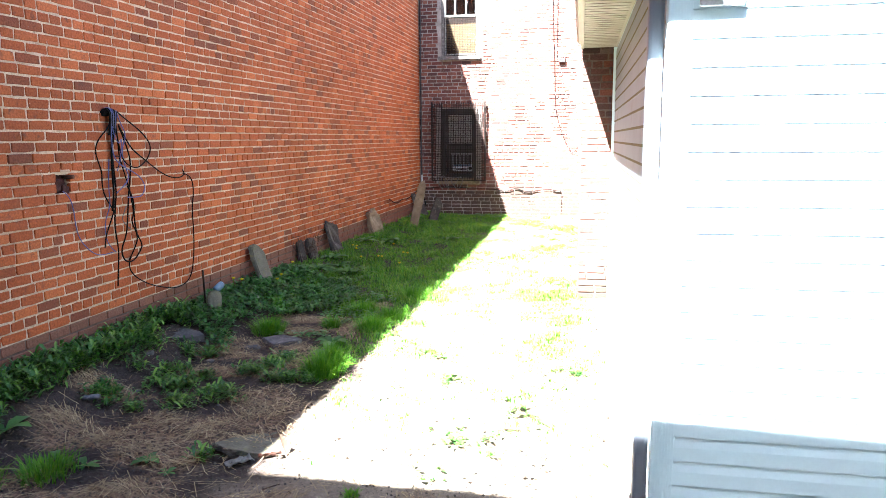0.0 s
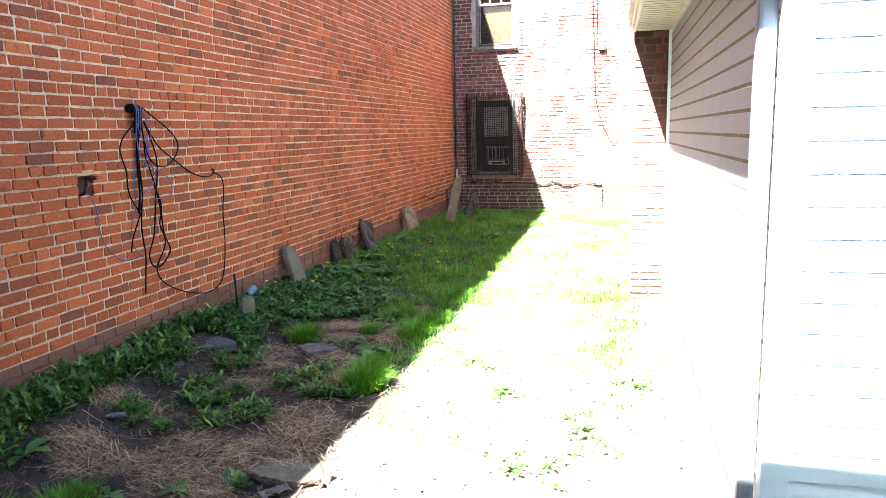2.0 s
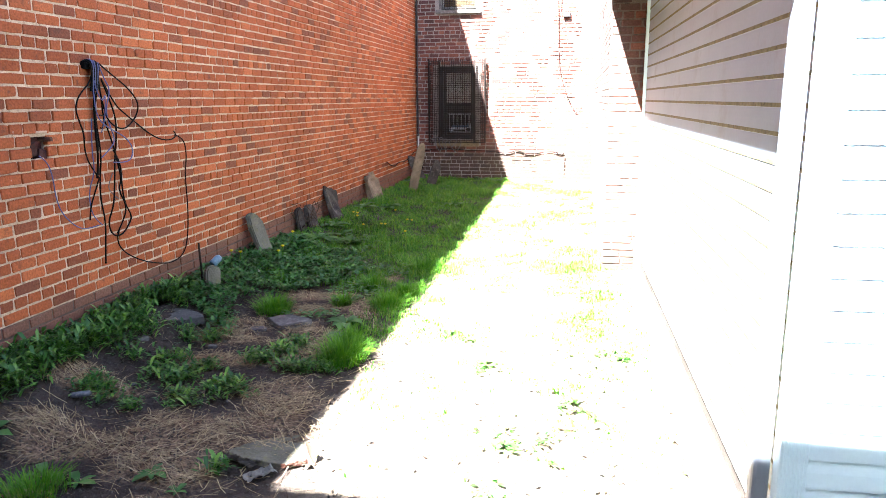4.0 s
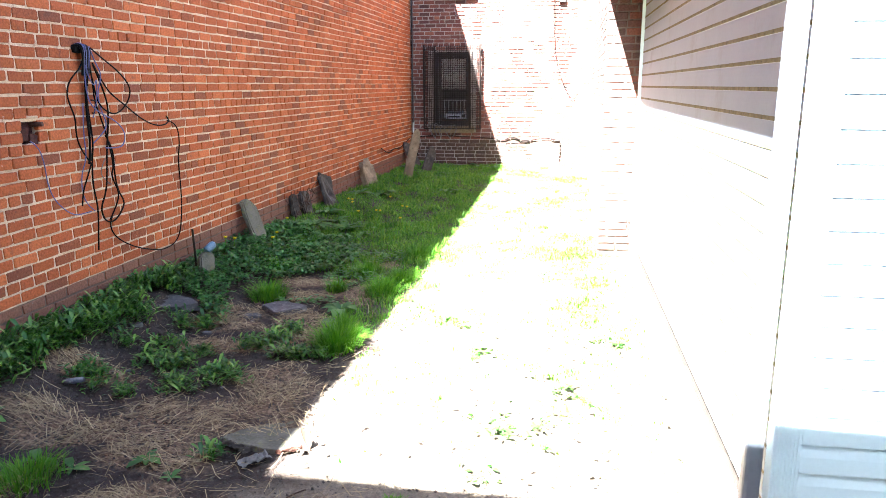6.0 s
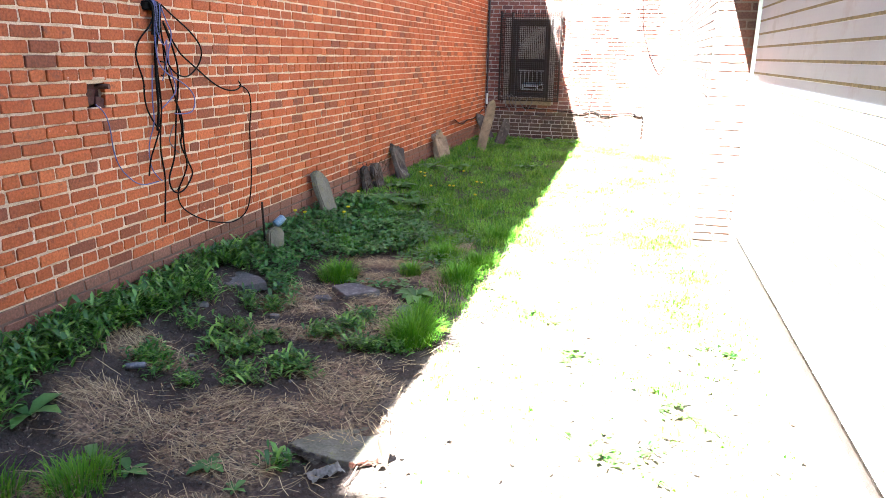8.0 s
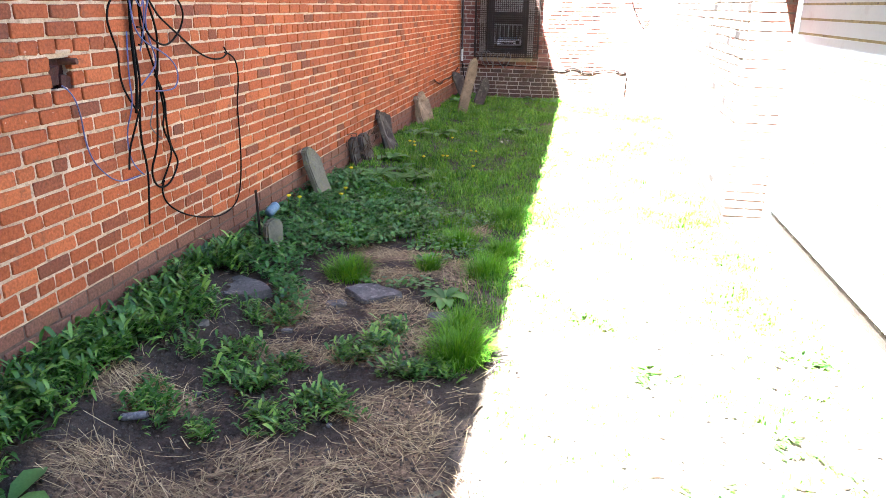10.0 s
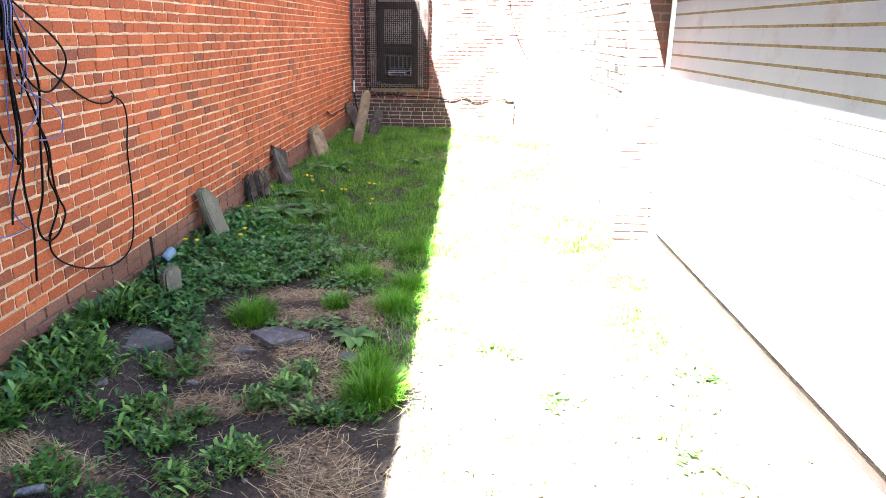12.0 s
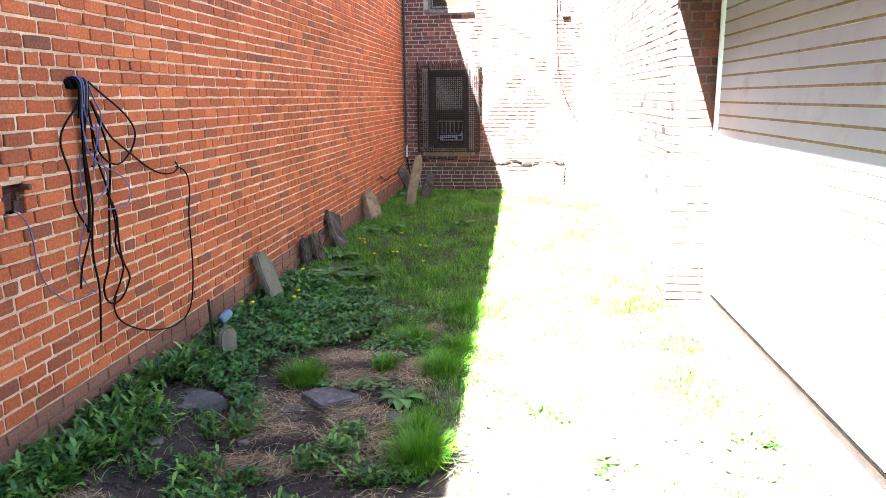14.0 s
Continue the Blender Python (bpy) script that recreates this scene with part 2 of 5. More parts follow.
# ---- builders ----
def mesh_of(name, verts, faces, materials, slots=None, smooth=False):
    me = bpy.data.meshes.new(name)
    me.from_pydata([tuple(v) for v in verts], [], [tuple(f) for f in faces])
    for mt in materials if isinstance(materials, (list, tuple)) else [materials]:
        me.materials.append(mt)
    if slots is not None:
        me.polygons.foreach_set("material_index", np.asarray(slots, dtype=np.int32))
    if smooth:
        me.polygons.foreach_set("use_smooth", np.ones(len(me.polygons), dtype=bool))
    me.update()
    return me


def part(name, bm, material, parent=None, label="", smooth=False):
    """Links a bmesh as one mesh object, under a thing or part when one is given."""
    me = bpy.data.meshes.new(name)
    bmesh.ops.recalc_face_normals(bm, faces=bm.faces)
    bm.to_mesh(me)
    bm.free()
    me.materials.append(material)
    if smooth:
        me.polygons.foreach_set("use_smooth", np.ones(len(me.polygons), dtype=bool))
    ob = new(name, me)
    ob.parent = parent
    if label:
        tagged(ob, label)
    return ob


def box(lo, hi, bevel=0.0, bm=None):
    b = bm or bmesh.new()
    m = Matrix.Translation([(a + c) / 2 for a, c in zip(lo, hi)]) @ Matrix.Diagonal([c - a for a, c in zip(lo, hi)] + [1])
    got = bmesh.ops.create_cube(b, size=1, matrix=m)
    if bevel:
        vs = set(got["verts"])
        bmesh.ops.bevel(b, geom=[e for e in b.edges if e.verts[0] in vs], offset=bevel, segments=2, affect="EDGES", profile=0.6)
    return b


def boxes(*pairs):
    b = bmesh.new()
    for lo, hi in pairs:
        box(lo, hi, 0, b)
    return b


def tube(name, points, radius, material, parent=None, label="", res=2):
    cu = bpy.data.curves.new(name, "CURVE")
    cu.dimensions, cu.bevel_depth, cu.bevel_resolution, cu.resolution_u, cu.use_fill_caps = "3D", radius, res, 6, True
    sp = cu.splines.new("NURBS")
    sp.points.add(len(points) - 1)
    for p, q in zip(sp.points, points):
        p.co = (*q, 1)
    sp.use_endpoint_u, sp.order_u = True, 3
    tmp = bpy.data.objects.new(name, cu)
    scene.collection.objects.link(tmp)
    me = bpy.data.meshes.new_from_object(tmp.evaluated_get(bpy.context.evaluated_depsgraph_get()))
    bpy.data.objects.remove(tmp)
    bpy.data.curves.remove(cu)
    me.materials.clear()
    me.materials.append(material)
    ob = new(name, me)
    ob.parent = parent
    if label:
        tagged(ob, label)
    return ob


def empty(name, loc=(0, 0, 0), rz=0.0):
    ob = new(name)
    ob.location, ob.rotation_euler = loc, (0, 0, radians(rz))
    ob.empty_display_size = 0.1
    return ob


def smooth01(v):
    v = np.clip(v, 0, 1)
    return v * v * (3 - 2 * v)


def lathe(profile, segs=20):
    b = bmesh.new()
    rings = [[b.verts.new((r * math.cos(2 * math.pi * i / segs), r * math.sin(2 * math.pi * i / segs), z)) for i in range(segs)] for r, z in profile]
    for p, q in zip(rings, rings[1:]):
        for i in range(segs):
            b.faces.new((p[i], p[(i + 1) % segs], q[(i + 1) % segs], q[i]))
    b.faces.new(rings[0][::-1]), b.faces.new(rings[-1])
    return b


# ---- plan, in metres ----
WALL_X, BACK_Y = -2.2, 14.2         # faces of the long brick wall and of the far wall
WALL_H = 5.8
COURSE = 0.0684
HEADER_Z = 1.911                    # underside of one header course; every seventh is one
HOUSE = (1.53, 2.88)                # near corner of the sided house
HOUSE_L, HOUSE_TURN = 4.57, 1.23


def ground_z(x, y):
    x, y = np.asarray(x, float), np.asarray(y, float)
    inside = smooth01((x + 2.6) / 0.4) * smooth01((15 - y) / 0.6)
    z = 0.0 + 0.17 * smooth01((-1.5 - x) / 0.55) * (1 - 0.5 * smooth01((y - 9.0) / 3.0)) + 0.10 * smooth01((y - 7.0) / 7.0)
    z = z + 0.012 * np.sin(3.1 * x + 1.7 * y) * np.sin(2.3 * y - 1.1 * x) + 0.008 * np.sin(7.3 * x + 2.1) * np.sin(6.1 * y)
    return z * inside


def gz(x, y):
    return float(ground_z(x, y))


# ---- ground ----
STRAW = [(-0.89, 4.96, 0.22, 0.26), (-1.49, 5.28, 0.2, 0.25), (-1.23, 6.12, 0.3, 0.14), (-0.75, 5.82, 0.16, 0.3), (-0.72, 4.05, 0.28, 0.25),
         (-0.76, 6.76, 0.13, 0.16), (-1.40, 3.46, 0.42, 0.2), (-1.05, 3.62, 0.5, 0.22), (-0.78, 3.8, 0.3, 0.18), (-0.92, 3.30, 0.4, 0.16),
         (-1.25, 4.60, 0.3, 0.12), (-0.6, 2.6, 1.2, 0.45), (0.5, 2.7, 1.0, 0.38), (-1.75, 4.0, 0.3, 0.14), (-1.1, 5.75, 0.3, 0.14),
         (-0.92, 5.18, 0.24, 0.2), (-1.42, 4.98, 0.26, 0.16)]


def thatch_at(x, y):
    x, y = np.asarray(x, float), np.asarray(y, float)
    t = np.zeros_like(x)
    wob = 0.28 * np.sin(9 * x + 4 * y) + 0.22 * np.sin(15 * y - 11 * x + 1)
    for cx, cy, rx, ry in STRAW:
        d = np.sqrt(((x - cx) / rx) ** 2 + ((y - cy) / ry) ** 2) + wob * 0.7
        t = np.maximum(t, smooth01((1.15 - d) / 0.5))
    return t


def build_ground():
    xs = np.concatenate([[-90, -40, -15, -6, -3.2], np.arange(-2.6, 1.75, 0.035), [2.4, 4, 8, 16, 40, 90]])
    ys = np.concatenate([[-90, -40, -15, -6, -2, -0.8], np.arange(-0.5, 14.6, 0.035), [15.5, 18, 25, 45, 90]])
    X, Y = np.meshgrid(xs, ys)
    Z = ground_z(X, Y)
    near = (np.abs(X) < 2.7) & (Y > -0.6) & (Y < 14.6)
    rnd = np.random.default_rng(5)
    Z = Z + near * rnd.normal(0, 0.005, X.shape)
    V = np.stack([X, Y, Z], -1).reshape(-1, 3)
    w, h = len(xs), len(ys)
    i = (np.arange(h - 1)[:, None] * w + np.arange(w - 1)[None]).reshape(-1)
    F = np.stack([i, i + 1, i + 1 + w, i + w], -1)
    me = mesh_of("ground", V.tolist(), F.tolist(), M_ground, smooth=True)
    # soil tone steps from shaded to sunlit along the cast shadow's edges
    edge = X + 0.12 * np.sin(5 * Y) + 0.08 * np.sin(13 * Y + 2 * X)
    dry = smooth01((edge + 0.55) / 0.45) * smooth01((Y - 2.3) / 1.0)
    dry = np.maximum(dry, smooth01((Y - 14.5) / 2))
    for key, val in (("sunlit_tone", dry), ("thatch", thatch_at(X, Y) * (1 - 0.6 * dry))):
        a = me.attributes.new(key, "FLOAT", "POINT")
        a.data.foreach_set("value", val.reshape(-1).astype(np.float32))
    tagged(new("ground", me), "bare soil with straw patches, toned dark in shade and pale in sun", "ground", kind="structure")


build_ground()


# ---- brick walls ----
def brick_shape(w, h, d, jitter, rnd):
    """A worn brick: three rings of ten points in (along, out, up), with chipped corners; its back is left open in the mortar."""
    c, e = rnd.uniform(0.002, 0.0075, 4), 0.003
    a, b = w / 2, h / 2
    ring = np.array([(-a + c[0], -b), (0, -b), (a - c[1], -b), (a, -b + c[1]), (a, b - c[2]), (a - c[2], b), (0, b), (-a + c[3], b), (-a, b - c[3]), (-a, -b + c[0])])
    ring = ring + rnd.normal(0, jitter, ring.shape)
    front = ring * ((a - e) / a, (b - e) / b)
    deep = rnd.normal(0, jitter * 0.35, 10)
    v = [(x, k, z) for (x, z), k in zip(front, deep)] + [(x, -0.004 + k, z) for (x, z), k in zip(ring, deep)] + [(x, -d, z) for x, z in ring]
    return np.array(v)


RING = 10
BRICK_F = [tuple(range(RING))[::-1]] + [(o + (k + 1) % RING, o + RING + (k + 1) % RING, o + RING + k, o + k) for o in (0, RING) for k in range(RING)]
BRICK_B = [f[::-1] for f in BRICK_F]


def blotches(u, v, scale, seed):
    """Smooth random values from 0 to 1 over a plane, in spots of about the given size."""
    r = np.random.default_rng(seed).random((64, 64))
    x, y = np.asarray(u) / scale, np.asarray(v) / scale
    i, j = np.floor(x).astype(int), np.floor(y).astype(int)
    f, g = smooth01(x - i), smooth01(y - j)
    at = lambda p, q: r[p % 64, q % 64]
    return (at(i, j) * (1 - f) + at(i + 1, j) * f) * (1 - g) + (at(i, j + 1) * (1 - f) + at(i + 1, j + 1) * f) * g


def mortar_bed(start, along, out, length, z0, z1, step, near, far, share, material, parent, hole=None, seed=1, lumps=0.0022):
    """The uneven mortar between the bricks: mostly `near` metres behind their faces, weathered back to `far` in a share of the wall."""
    us, zs = np.arange(0, length + step, step).clip(0, length), np.arange(z0, z1 + step, step).clip(z0, z1)
    U, Z = np.meshgrid(us, zs)
    worn = smooth01((0.55 * blotches(U, Z, 0.7, seed) + 0.45 * blotches(U, Z, 0.16, seed + 1) - (1 - share)) / 0.12)
    depth = near + (far - near) * worn + lumps * (blotches(U, Z, 0.05, seed + 2) - 0.5) * 2
    P = np.array(start) + U[..., None] * np.array(along) - depth[..., None] * np.array(out) + Z[..., None] * np.array((0, 0, 1.0))
    w = len(us)
    i = (np.arange(len(zs) - 1)[:, None] * w + np.arange(w - 1)[None])
    if hole is not None:
        cu, cz = (us[:-1] + us[1:]) / 2, (zs[:-1] + zs[1:]) / 2
        inside = np.zeros(i.shape, bool)
        for h in hole:
            inside |= ((cu > h[0]) & (cu < h[1]))[None] & ((cz > h[2]) & (cz < h[3]))[:, None]
        i = i[~inside]
    i = i.reshape(-1)
    F = np.stack([i, i + 1, i + 1 + w, i + w], -1)
    if Vector(along).cross(Vector((0, 0, 1))).dot(Vector(out)) < 0:
        F = F[:, ::-1]
    ob = new("mortar", mesh_of("mortar", P.reshape(-1, 3).tolist(), F.tolist(), material, smooth=True))
    ob.parent = parent
    return ob


def lay(length, z0, z1, course, header_z, stretcher, header, rnd, headers=True):
    """Rows of (centre along, centre up, width, height) for common bond with every seventh course in headers."""
    k0 = math.floor((z0 - header_z) / course)
    k = k0
    while header_z + k * course < z1:
        is_head = headers and k % 7 == 0
        pitch = header if is_head else stretcher
        u = -(rnd.random() * 0.04 + (pitch / 2 if k % 2 else 0))
        while u < length:
            w = pitch * (1 + rnd.normal(0, 0.035))
            if not is_head and rnd.random() < 0.05:
                w *= 0.55
            a, b = max(u, 0), min(u + w, length)
            if b - a > 0.035:
                yield (a + b) / 2, header_z + (k + 0.5) * course, b - a - 0.0115, course - 0.0122, k
            u += w
        k += 1


def brick_wall(name, start, along, out, length, z0, z1, faces_mat, foot_mat, foot_z, header_z, parent, label, holes=(), singles=None, stretcher=0.192, jitter=0.0016, seed=1):
    rnd = np.random.default_rng(seed)
    along, out = Vector(along).normalized(), Vector(out).normalized()
    A = np.array([along, out, (0, 0, 1)])
    start = np.array(start, float)
    flip = along.cross(Vector((0, 0, 1))).dot(out) > 0
    V, F, S, n = [], [], [], 0
    shapes = {}
    for u, z, w, h, k in lay(length, z0, z1, COURSE, header_z, stretcher, stretcher / 1.85, rnd):
        if z < z0 + 0.02 or z > z1 - 0.02:
            continue
        ends = [(u - w / 2, u + w / 2)]
        for a, b, c, d in holes:
            if c < z < d:
                ends = [q for e, f in ends for q in ((e, min(f, a)), (max(e, b), f)) if q[1] - q[0] > 0.03]
        if len(ends) != 1:
            ends = ends[:1]
        if not ends:
            continue
        u, w = sum(ends[0]) / 2, ends[0][1] - ends[0][0]
        proud = rnd.normal(0, 0.0012)
        if singles and singles[0] < u < singles[1] and singles[2] < z < singles[3]:
            key = (round(w / 0.012), rnd.integers(6))
            if key not in shapes:
                p = brick_shape(key[0] * 0.012, h, 0.03, jitter, rnd)
                q = p @ np.array([along, out, (0, 0, 1)])
                shapes[key] = mesh_of("brick", q.tolist(), BRICK_F if flip else BRICK_B, M_brick_one)
            ob = new("brick", shapes[key])
            ob.parent = parent
            ob.location = Vector(start) + along * u + out * proud + Vector((0, 0, z))
            continue
        p = brick_shape(w, h, 0.03, jitter, rnd) + (u, proud, z + rnd.normal(0, 0.0008))
        V.append(start + p @ A)
        F.extend([tuple(n + k for k in f) for f in (BRICK_F if flip else BRICK_B)])
        S.append(np.full(len(BRICK_F), 1 if z < foot_z + 0.02 * math.sin(7 * u) else 0))
        n += 3 * RING
    me = mesh_of(name, np.concatenate(V).tolist(), F, [faces_mat, foot_mat], np.concatenate(S))
    ob = tagged(new(name, me), label, kind="stuff")
    ob.parent = parent
    return ob


def wall_body(name, lo, hi, material, label, holes=None):
    """A wall's mass with its holes cut through; holes: (lo, hi) along its length and height."""
    axis = 0 if hi[0] - lo[0] > hi[1] - lo[1] else 1
    b = bmesh.new()
    us = sorted({lo[axis], hi[axis], *[h for q in holes or () for h in q[:2]]})
    zs = sorted({lo[2], hi[2], *[h for q in holes or () for h in q[2:]]})
    for u0, u1 in zip(us, us[1:]):
        for a, c in zip(zs, zs[1:]):
            if any(q[0] <= (u0 + u1) / 2 <= q[1] and q[2] <= (a + c) / 2 <= q[3] for q in holes or ()):
                continue
            l, h = list(lo), list(hi)
            l[axis], h[axis], l[2], h[2] = u0, u1, a, c
            box(l, h, 0, b)
    bmesh.ops.remove_doubles(b, verts=b.verts, dist=1e-5)
    seen = {}
    for f in b.faces:
        seen.setdefault(tuple(sorted(v.index for v in f.verts)), []).append(f)
    ob = part(name, b, material)
    return tagged(ob, label, "wall", kind="structure")


# long wall beside the path
west = wall_body("wall_west", (-2.55, -0.85, -0.3), (WALL_X - 0.026, BACK_Y + 0.3, WALL_H), M_mortar, "tall red brick wall with tan mortar and header courses", [(4.235, 4.375, 1.292, 1.435)])
foot = part("mortar_foot", box((WALL_X - 0.0255, -0.8, -0.2), (WALL_X - 0.0064, BACK_Y - 0.02, HEADER_Z - 22 * COURSE - 0.003)), M_mortar_base, west, "brown painted foot of the wall")
FOOT_Z = HEADER_Z - 22 * COURSE - 0.003
mortar_bed((WALL_X, -0.8, 0), (0, 1, 0), (1, 0, 0), BACK_Y + 0.78, FOOT_Z, WALL_H, 0.035, 0.0055, 0.012, 0.42, M_mortar, west, [(5.03, 5.18, 1.29, 1.435)], 21)
# far wall with two windows
FAR_HOLES = [(-1.75, -1.05, 0.86, 2.22), (-1.75, -1.0, 3.22, 4.95)]
north = wall_body("wall_north", (WALL_X - 0.002, BACK_Y + 0.026, -0.3), (2.2, BACK_Y + 0.35, 7.5), M_mortar_old, "old dark red brick wall with two windows", FAR_HOLES)
# brick building beyond the sided house
east = wall_body("wall_east", (1.146, 7.531, -0.3), (4.5, BACK_Y, 4.6), M_mortar_dark, "old brick side wall beyond the sided house")
mortar_bed((WALL_X, BACK_Y, 0), (1, 0, 0), (0, -1, 0), 3.4, -0.05, 7.5, 0.03, 0.004, 0.016, 0.36, M_mortar_old, north, [(0.45, 1.15, 0.86, 2.22), (0.45, 1.2, 3.22, 4.95)], 31, 0.001)
mortar_bed((1.12, 7.506, 0), (0, 1, 0), (-1, 0, 0), 6.69, -0.05, 4.6, 0.04, 0.004, 0.013, 0.36, M_mortar_old, east, None, 41, 0.001)
mortar_bed((1.121, 7.505, 0), (1, 0, 0), (0, -1, 0), 0.42, -0.05, 4.6, 0.03, 0.003, 0.010, 0.4, M_mortar_dark, east, None, 51)
# unseen tall wall added behind the path, to shade its near end
south = wall_body("shade_wall_south", (-8.0, -1.1, -0.3), (6.0, -0.62, 6.40), M_mortar_old, "unseen plain brick wall added to shade the near yard")
# the yard's closing wall beside the house
tagged(part("wall_behind_house", box((5.6, -0.62, -0.3), (5.8, 7.5, 3.0)), M_mortar_old), "plain wall closing the yard behind the house", "wall", kind="structure")


# ---- sided house ----
def build_house():
    house = empty("sided_house", (*HOUSE, 0), HOUSE_TURN)
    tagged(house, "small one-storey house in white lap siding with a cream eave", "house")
    L, W, T = HOUSE_L, 3.6, 2.5
    def sloped(lo, hi, drop_foot, drop_head):
        """A box whose foot and head lie lower at its near end."""
        b = box(lo, hi)
        for v in b.verts:
            if v.co.y < (lo[1] + hi[1]) / 2:
                v.co.z -= drop_head if v.co.z > (lo[2] + hi[2]) / 2 else drop_foot
        return b
    part("wall_core", sloped((0.02, 0.02, 0.172), (W, L, T), 0.055, 0), M_trim, house)
    part("foundation", sloped((0.0, 0.0, -0.2), (W, L, 0.075), 0, 0.055), M_concrete, house, "pale concrete foundation")
    part("sill_board", sloped((0.034, 0.034, 0.075), (W - 0.02, L - 0.02, 0.172), 0.055, 0.055), M_sill, house, "weathered brown wooden sill board")
    # one lap board: a wedge, thick at the foot, with a short return under it
    def board(length, along, lip, face):
        prof = [(0.0, 0.004), (-lip * 0.6, 0.001), (-lip, 0.003), (-lip * 1.03, 0.010), (-lip, 0.0185), (-lip * 0.9, 0.058), (-0.003, 0.085), (-0.002, 0.100), (0.012, 0.100), (0.012, 0.004)]
        vs = []
        for s in (0.0, length):
            for o, z in prof:
                vs.append((o, s, z) if along == 1 else (s, o, z))
        k = len(prof)
        fs = [[i, (i + 1) % k, k + (i + 1) % k, k + i] for i in range(k)] + [list(range(k))[::-1], list(range(k, 2 * k))]
        if along == 0:
            fs = [f[::-1] for f in fs]
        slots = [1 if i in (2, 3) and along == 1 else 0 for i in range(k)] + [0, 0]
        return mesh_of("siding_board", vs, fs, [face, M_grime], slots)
    # side boards take the shade-darkened tone, front boards the sky-tinted one
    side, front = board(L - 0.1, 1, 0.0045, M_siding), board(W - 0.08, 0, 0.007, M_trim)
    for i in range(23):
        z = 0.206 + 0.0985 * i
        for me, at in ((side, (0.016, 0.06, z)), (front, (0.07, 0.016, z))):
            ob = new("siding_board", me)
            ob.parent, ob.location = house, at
    for nm, lo, hi in (("corner_post", (-0.014, 0.0112, 0.165), (0.075, 0.078, T)), ("corner_post", (-0.012, L - 0.04, 0.0), (0.06, L + 0.012, T))):
        post = part(nm, box(lo, hi, 0.006), M_trim, house, "white ribbed corner post with a skylight tint in its colour")
        if lo[1] < 0.1:
            for i in range(7):
                x = -0.004 + i * 0.0105
                part("rib", boxes(((x, 0.0085, 0.17), (x + 0.005, 0.0132, T - 0.01))), M_trim, post)
    # eave: soffit with grooves, fascia, gutter with a rolled lip, roof above
    sof = part("soffit", box((-0.30, -0.27, T + 0.005), (0.03, L + 0.03, T + 0.02)), M_gutter, house, "cream slatted soffit")
    for i in range(48):
        y = -0.26 + i * 0.1
        part("soffit_groove", boxes(((-0.298, y, T + 0.0005), (0.0, y + 0.006, T + 0.007))), M_gutter, sof)
    part("fascia", box((-0.325, -0.29, T - 0.002), (-0.298, L + 0.05, T + 0.20), 0.003), M_gutter, house)
    g = bmesh.new()
    prof = [(-0.325, 0.045), (-0.345, 0.045), (-0.362, 0.07), (-0.358, 0.10), (-0.37, 0.135), (-0.36, 0.14), (-0.35, 0.10), (-0.354, 0.073), (-0.342, 0.053), (-0.325, 0.053)]
    rows = [[g.verts.new((x, y, T + z)) for x, z in prof] for y in (-0.29, L + 0.05)]
    k = len(prof)
    for i in range(k):
        g.faces.new((rows[0][i], rows[0][(i + 1) % k], rows[1][(i + 1) % k], rows[1][i]))
    g.faces.new(rows[0]), g.faces.new(rows[1])
    part("gutter", g, M_gutter, house, "cream metal gutter with a rolled lip")
    b = bmesh.new()
    q = [b.verts.new(v) for v in ((-0.36, -0.24, T + 0.19), (W + 0.3, -0.24, T + 1.7), (W + 0.3, L + 0.06, T + 1.7), (-0.36, L + 0.06, T + 0.19))]
    b.faces.new(q)
    bmesh.ops.solidify(b, geom=b.faces[:], thickness=0.05)
    part("roof", b, M_roof, house)
    for y in (0.03, L - 0.1):
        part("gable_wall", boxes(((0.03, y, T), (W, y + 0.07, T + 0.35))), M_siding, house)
    # downspout down the side, close to the near corner
    d = part("downspout", box((-0.073, 0.08, 0.12), (-0.0155, 0.145, T - 0.12), 0.014), M_spout, house, "grey-blue metal downspout")
    for z in (2.2,):
        part("strap", boxes(((-0.077, 0.074, z), (-0.0145, 0.151, z + 0.025))), M_spout, d)
    tube("outlet", [(-0.27, 0.07, T + 0.02), (-0.25, 0.07, T - 0.01), (-0.15, 0.09, T - 0.06), (-0.044, 0.112, T - 0.13), (-0.044, 0.112, T - 0.2)], 0.034, M_spout, d, res=3)
    tube("elbow", [(-0.044, 0.112, 0.2), (-0.044, 0.112, 0.1), (-0.064, 0.105, 0.06), (-0.125, 0.1, 0.045)], 0.036, M_spout, d, res=3)

    box_at = part("utility_box", box((0.09, -0.018, 2.085), (0.235, 0.012, 2.38), 0.006), M_white_plain, house, "white plastic box on the front wall")
    part("conduit", box((0.145, -0.014, 2.38), (0.18, 0.01, T), 0.005), M_white_plain, box_at)


build_house()


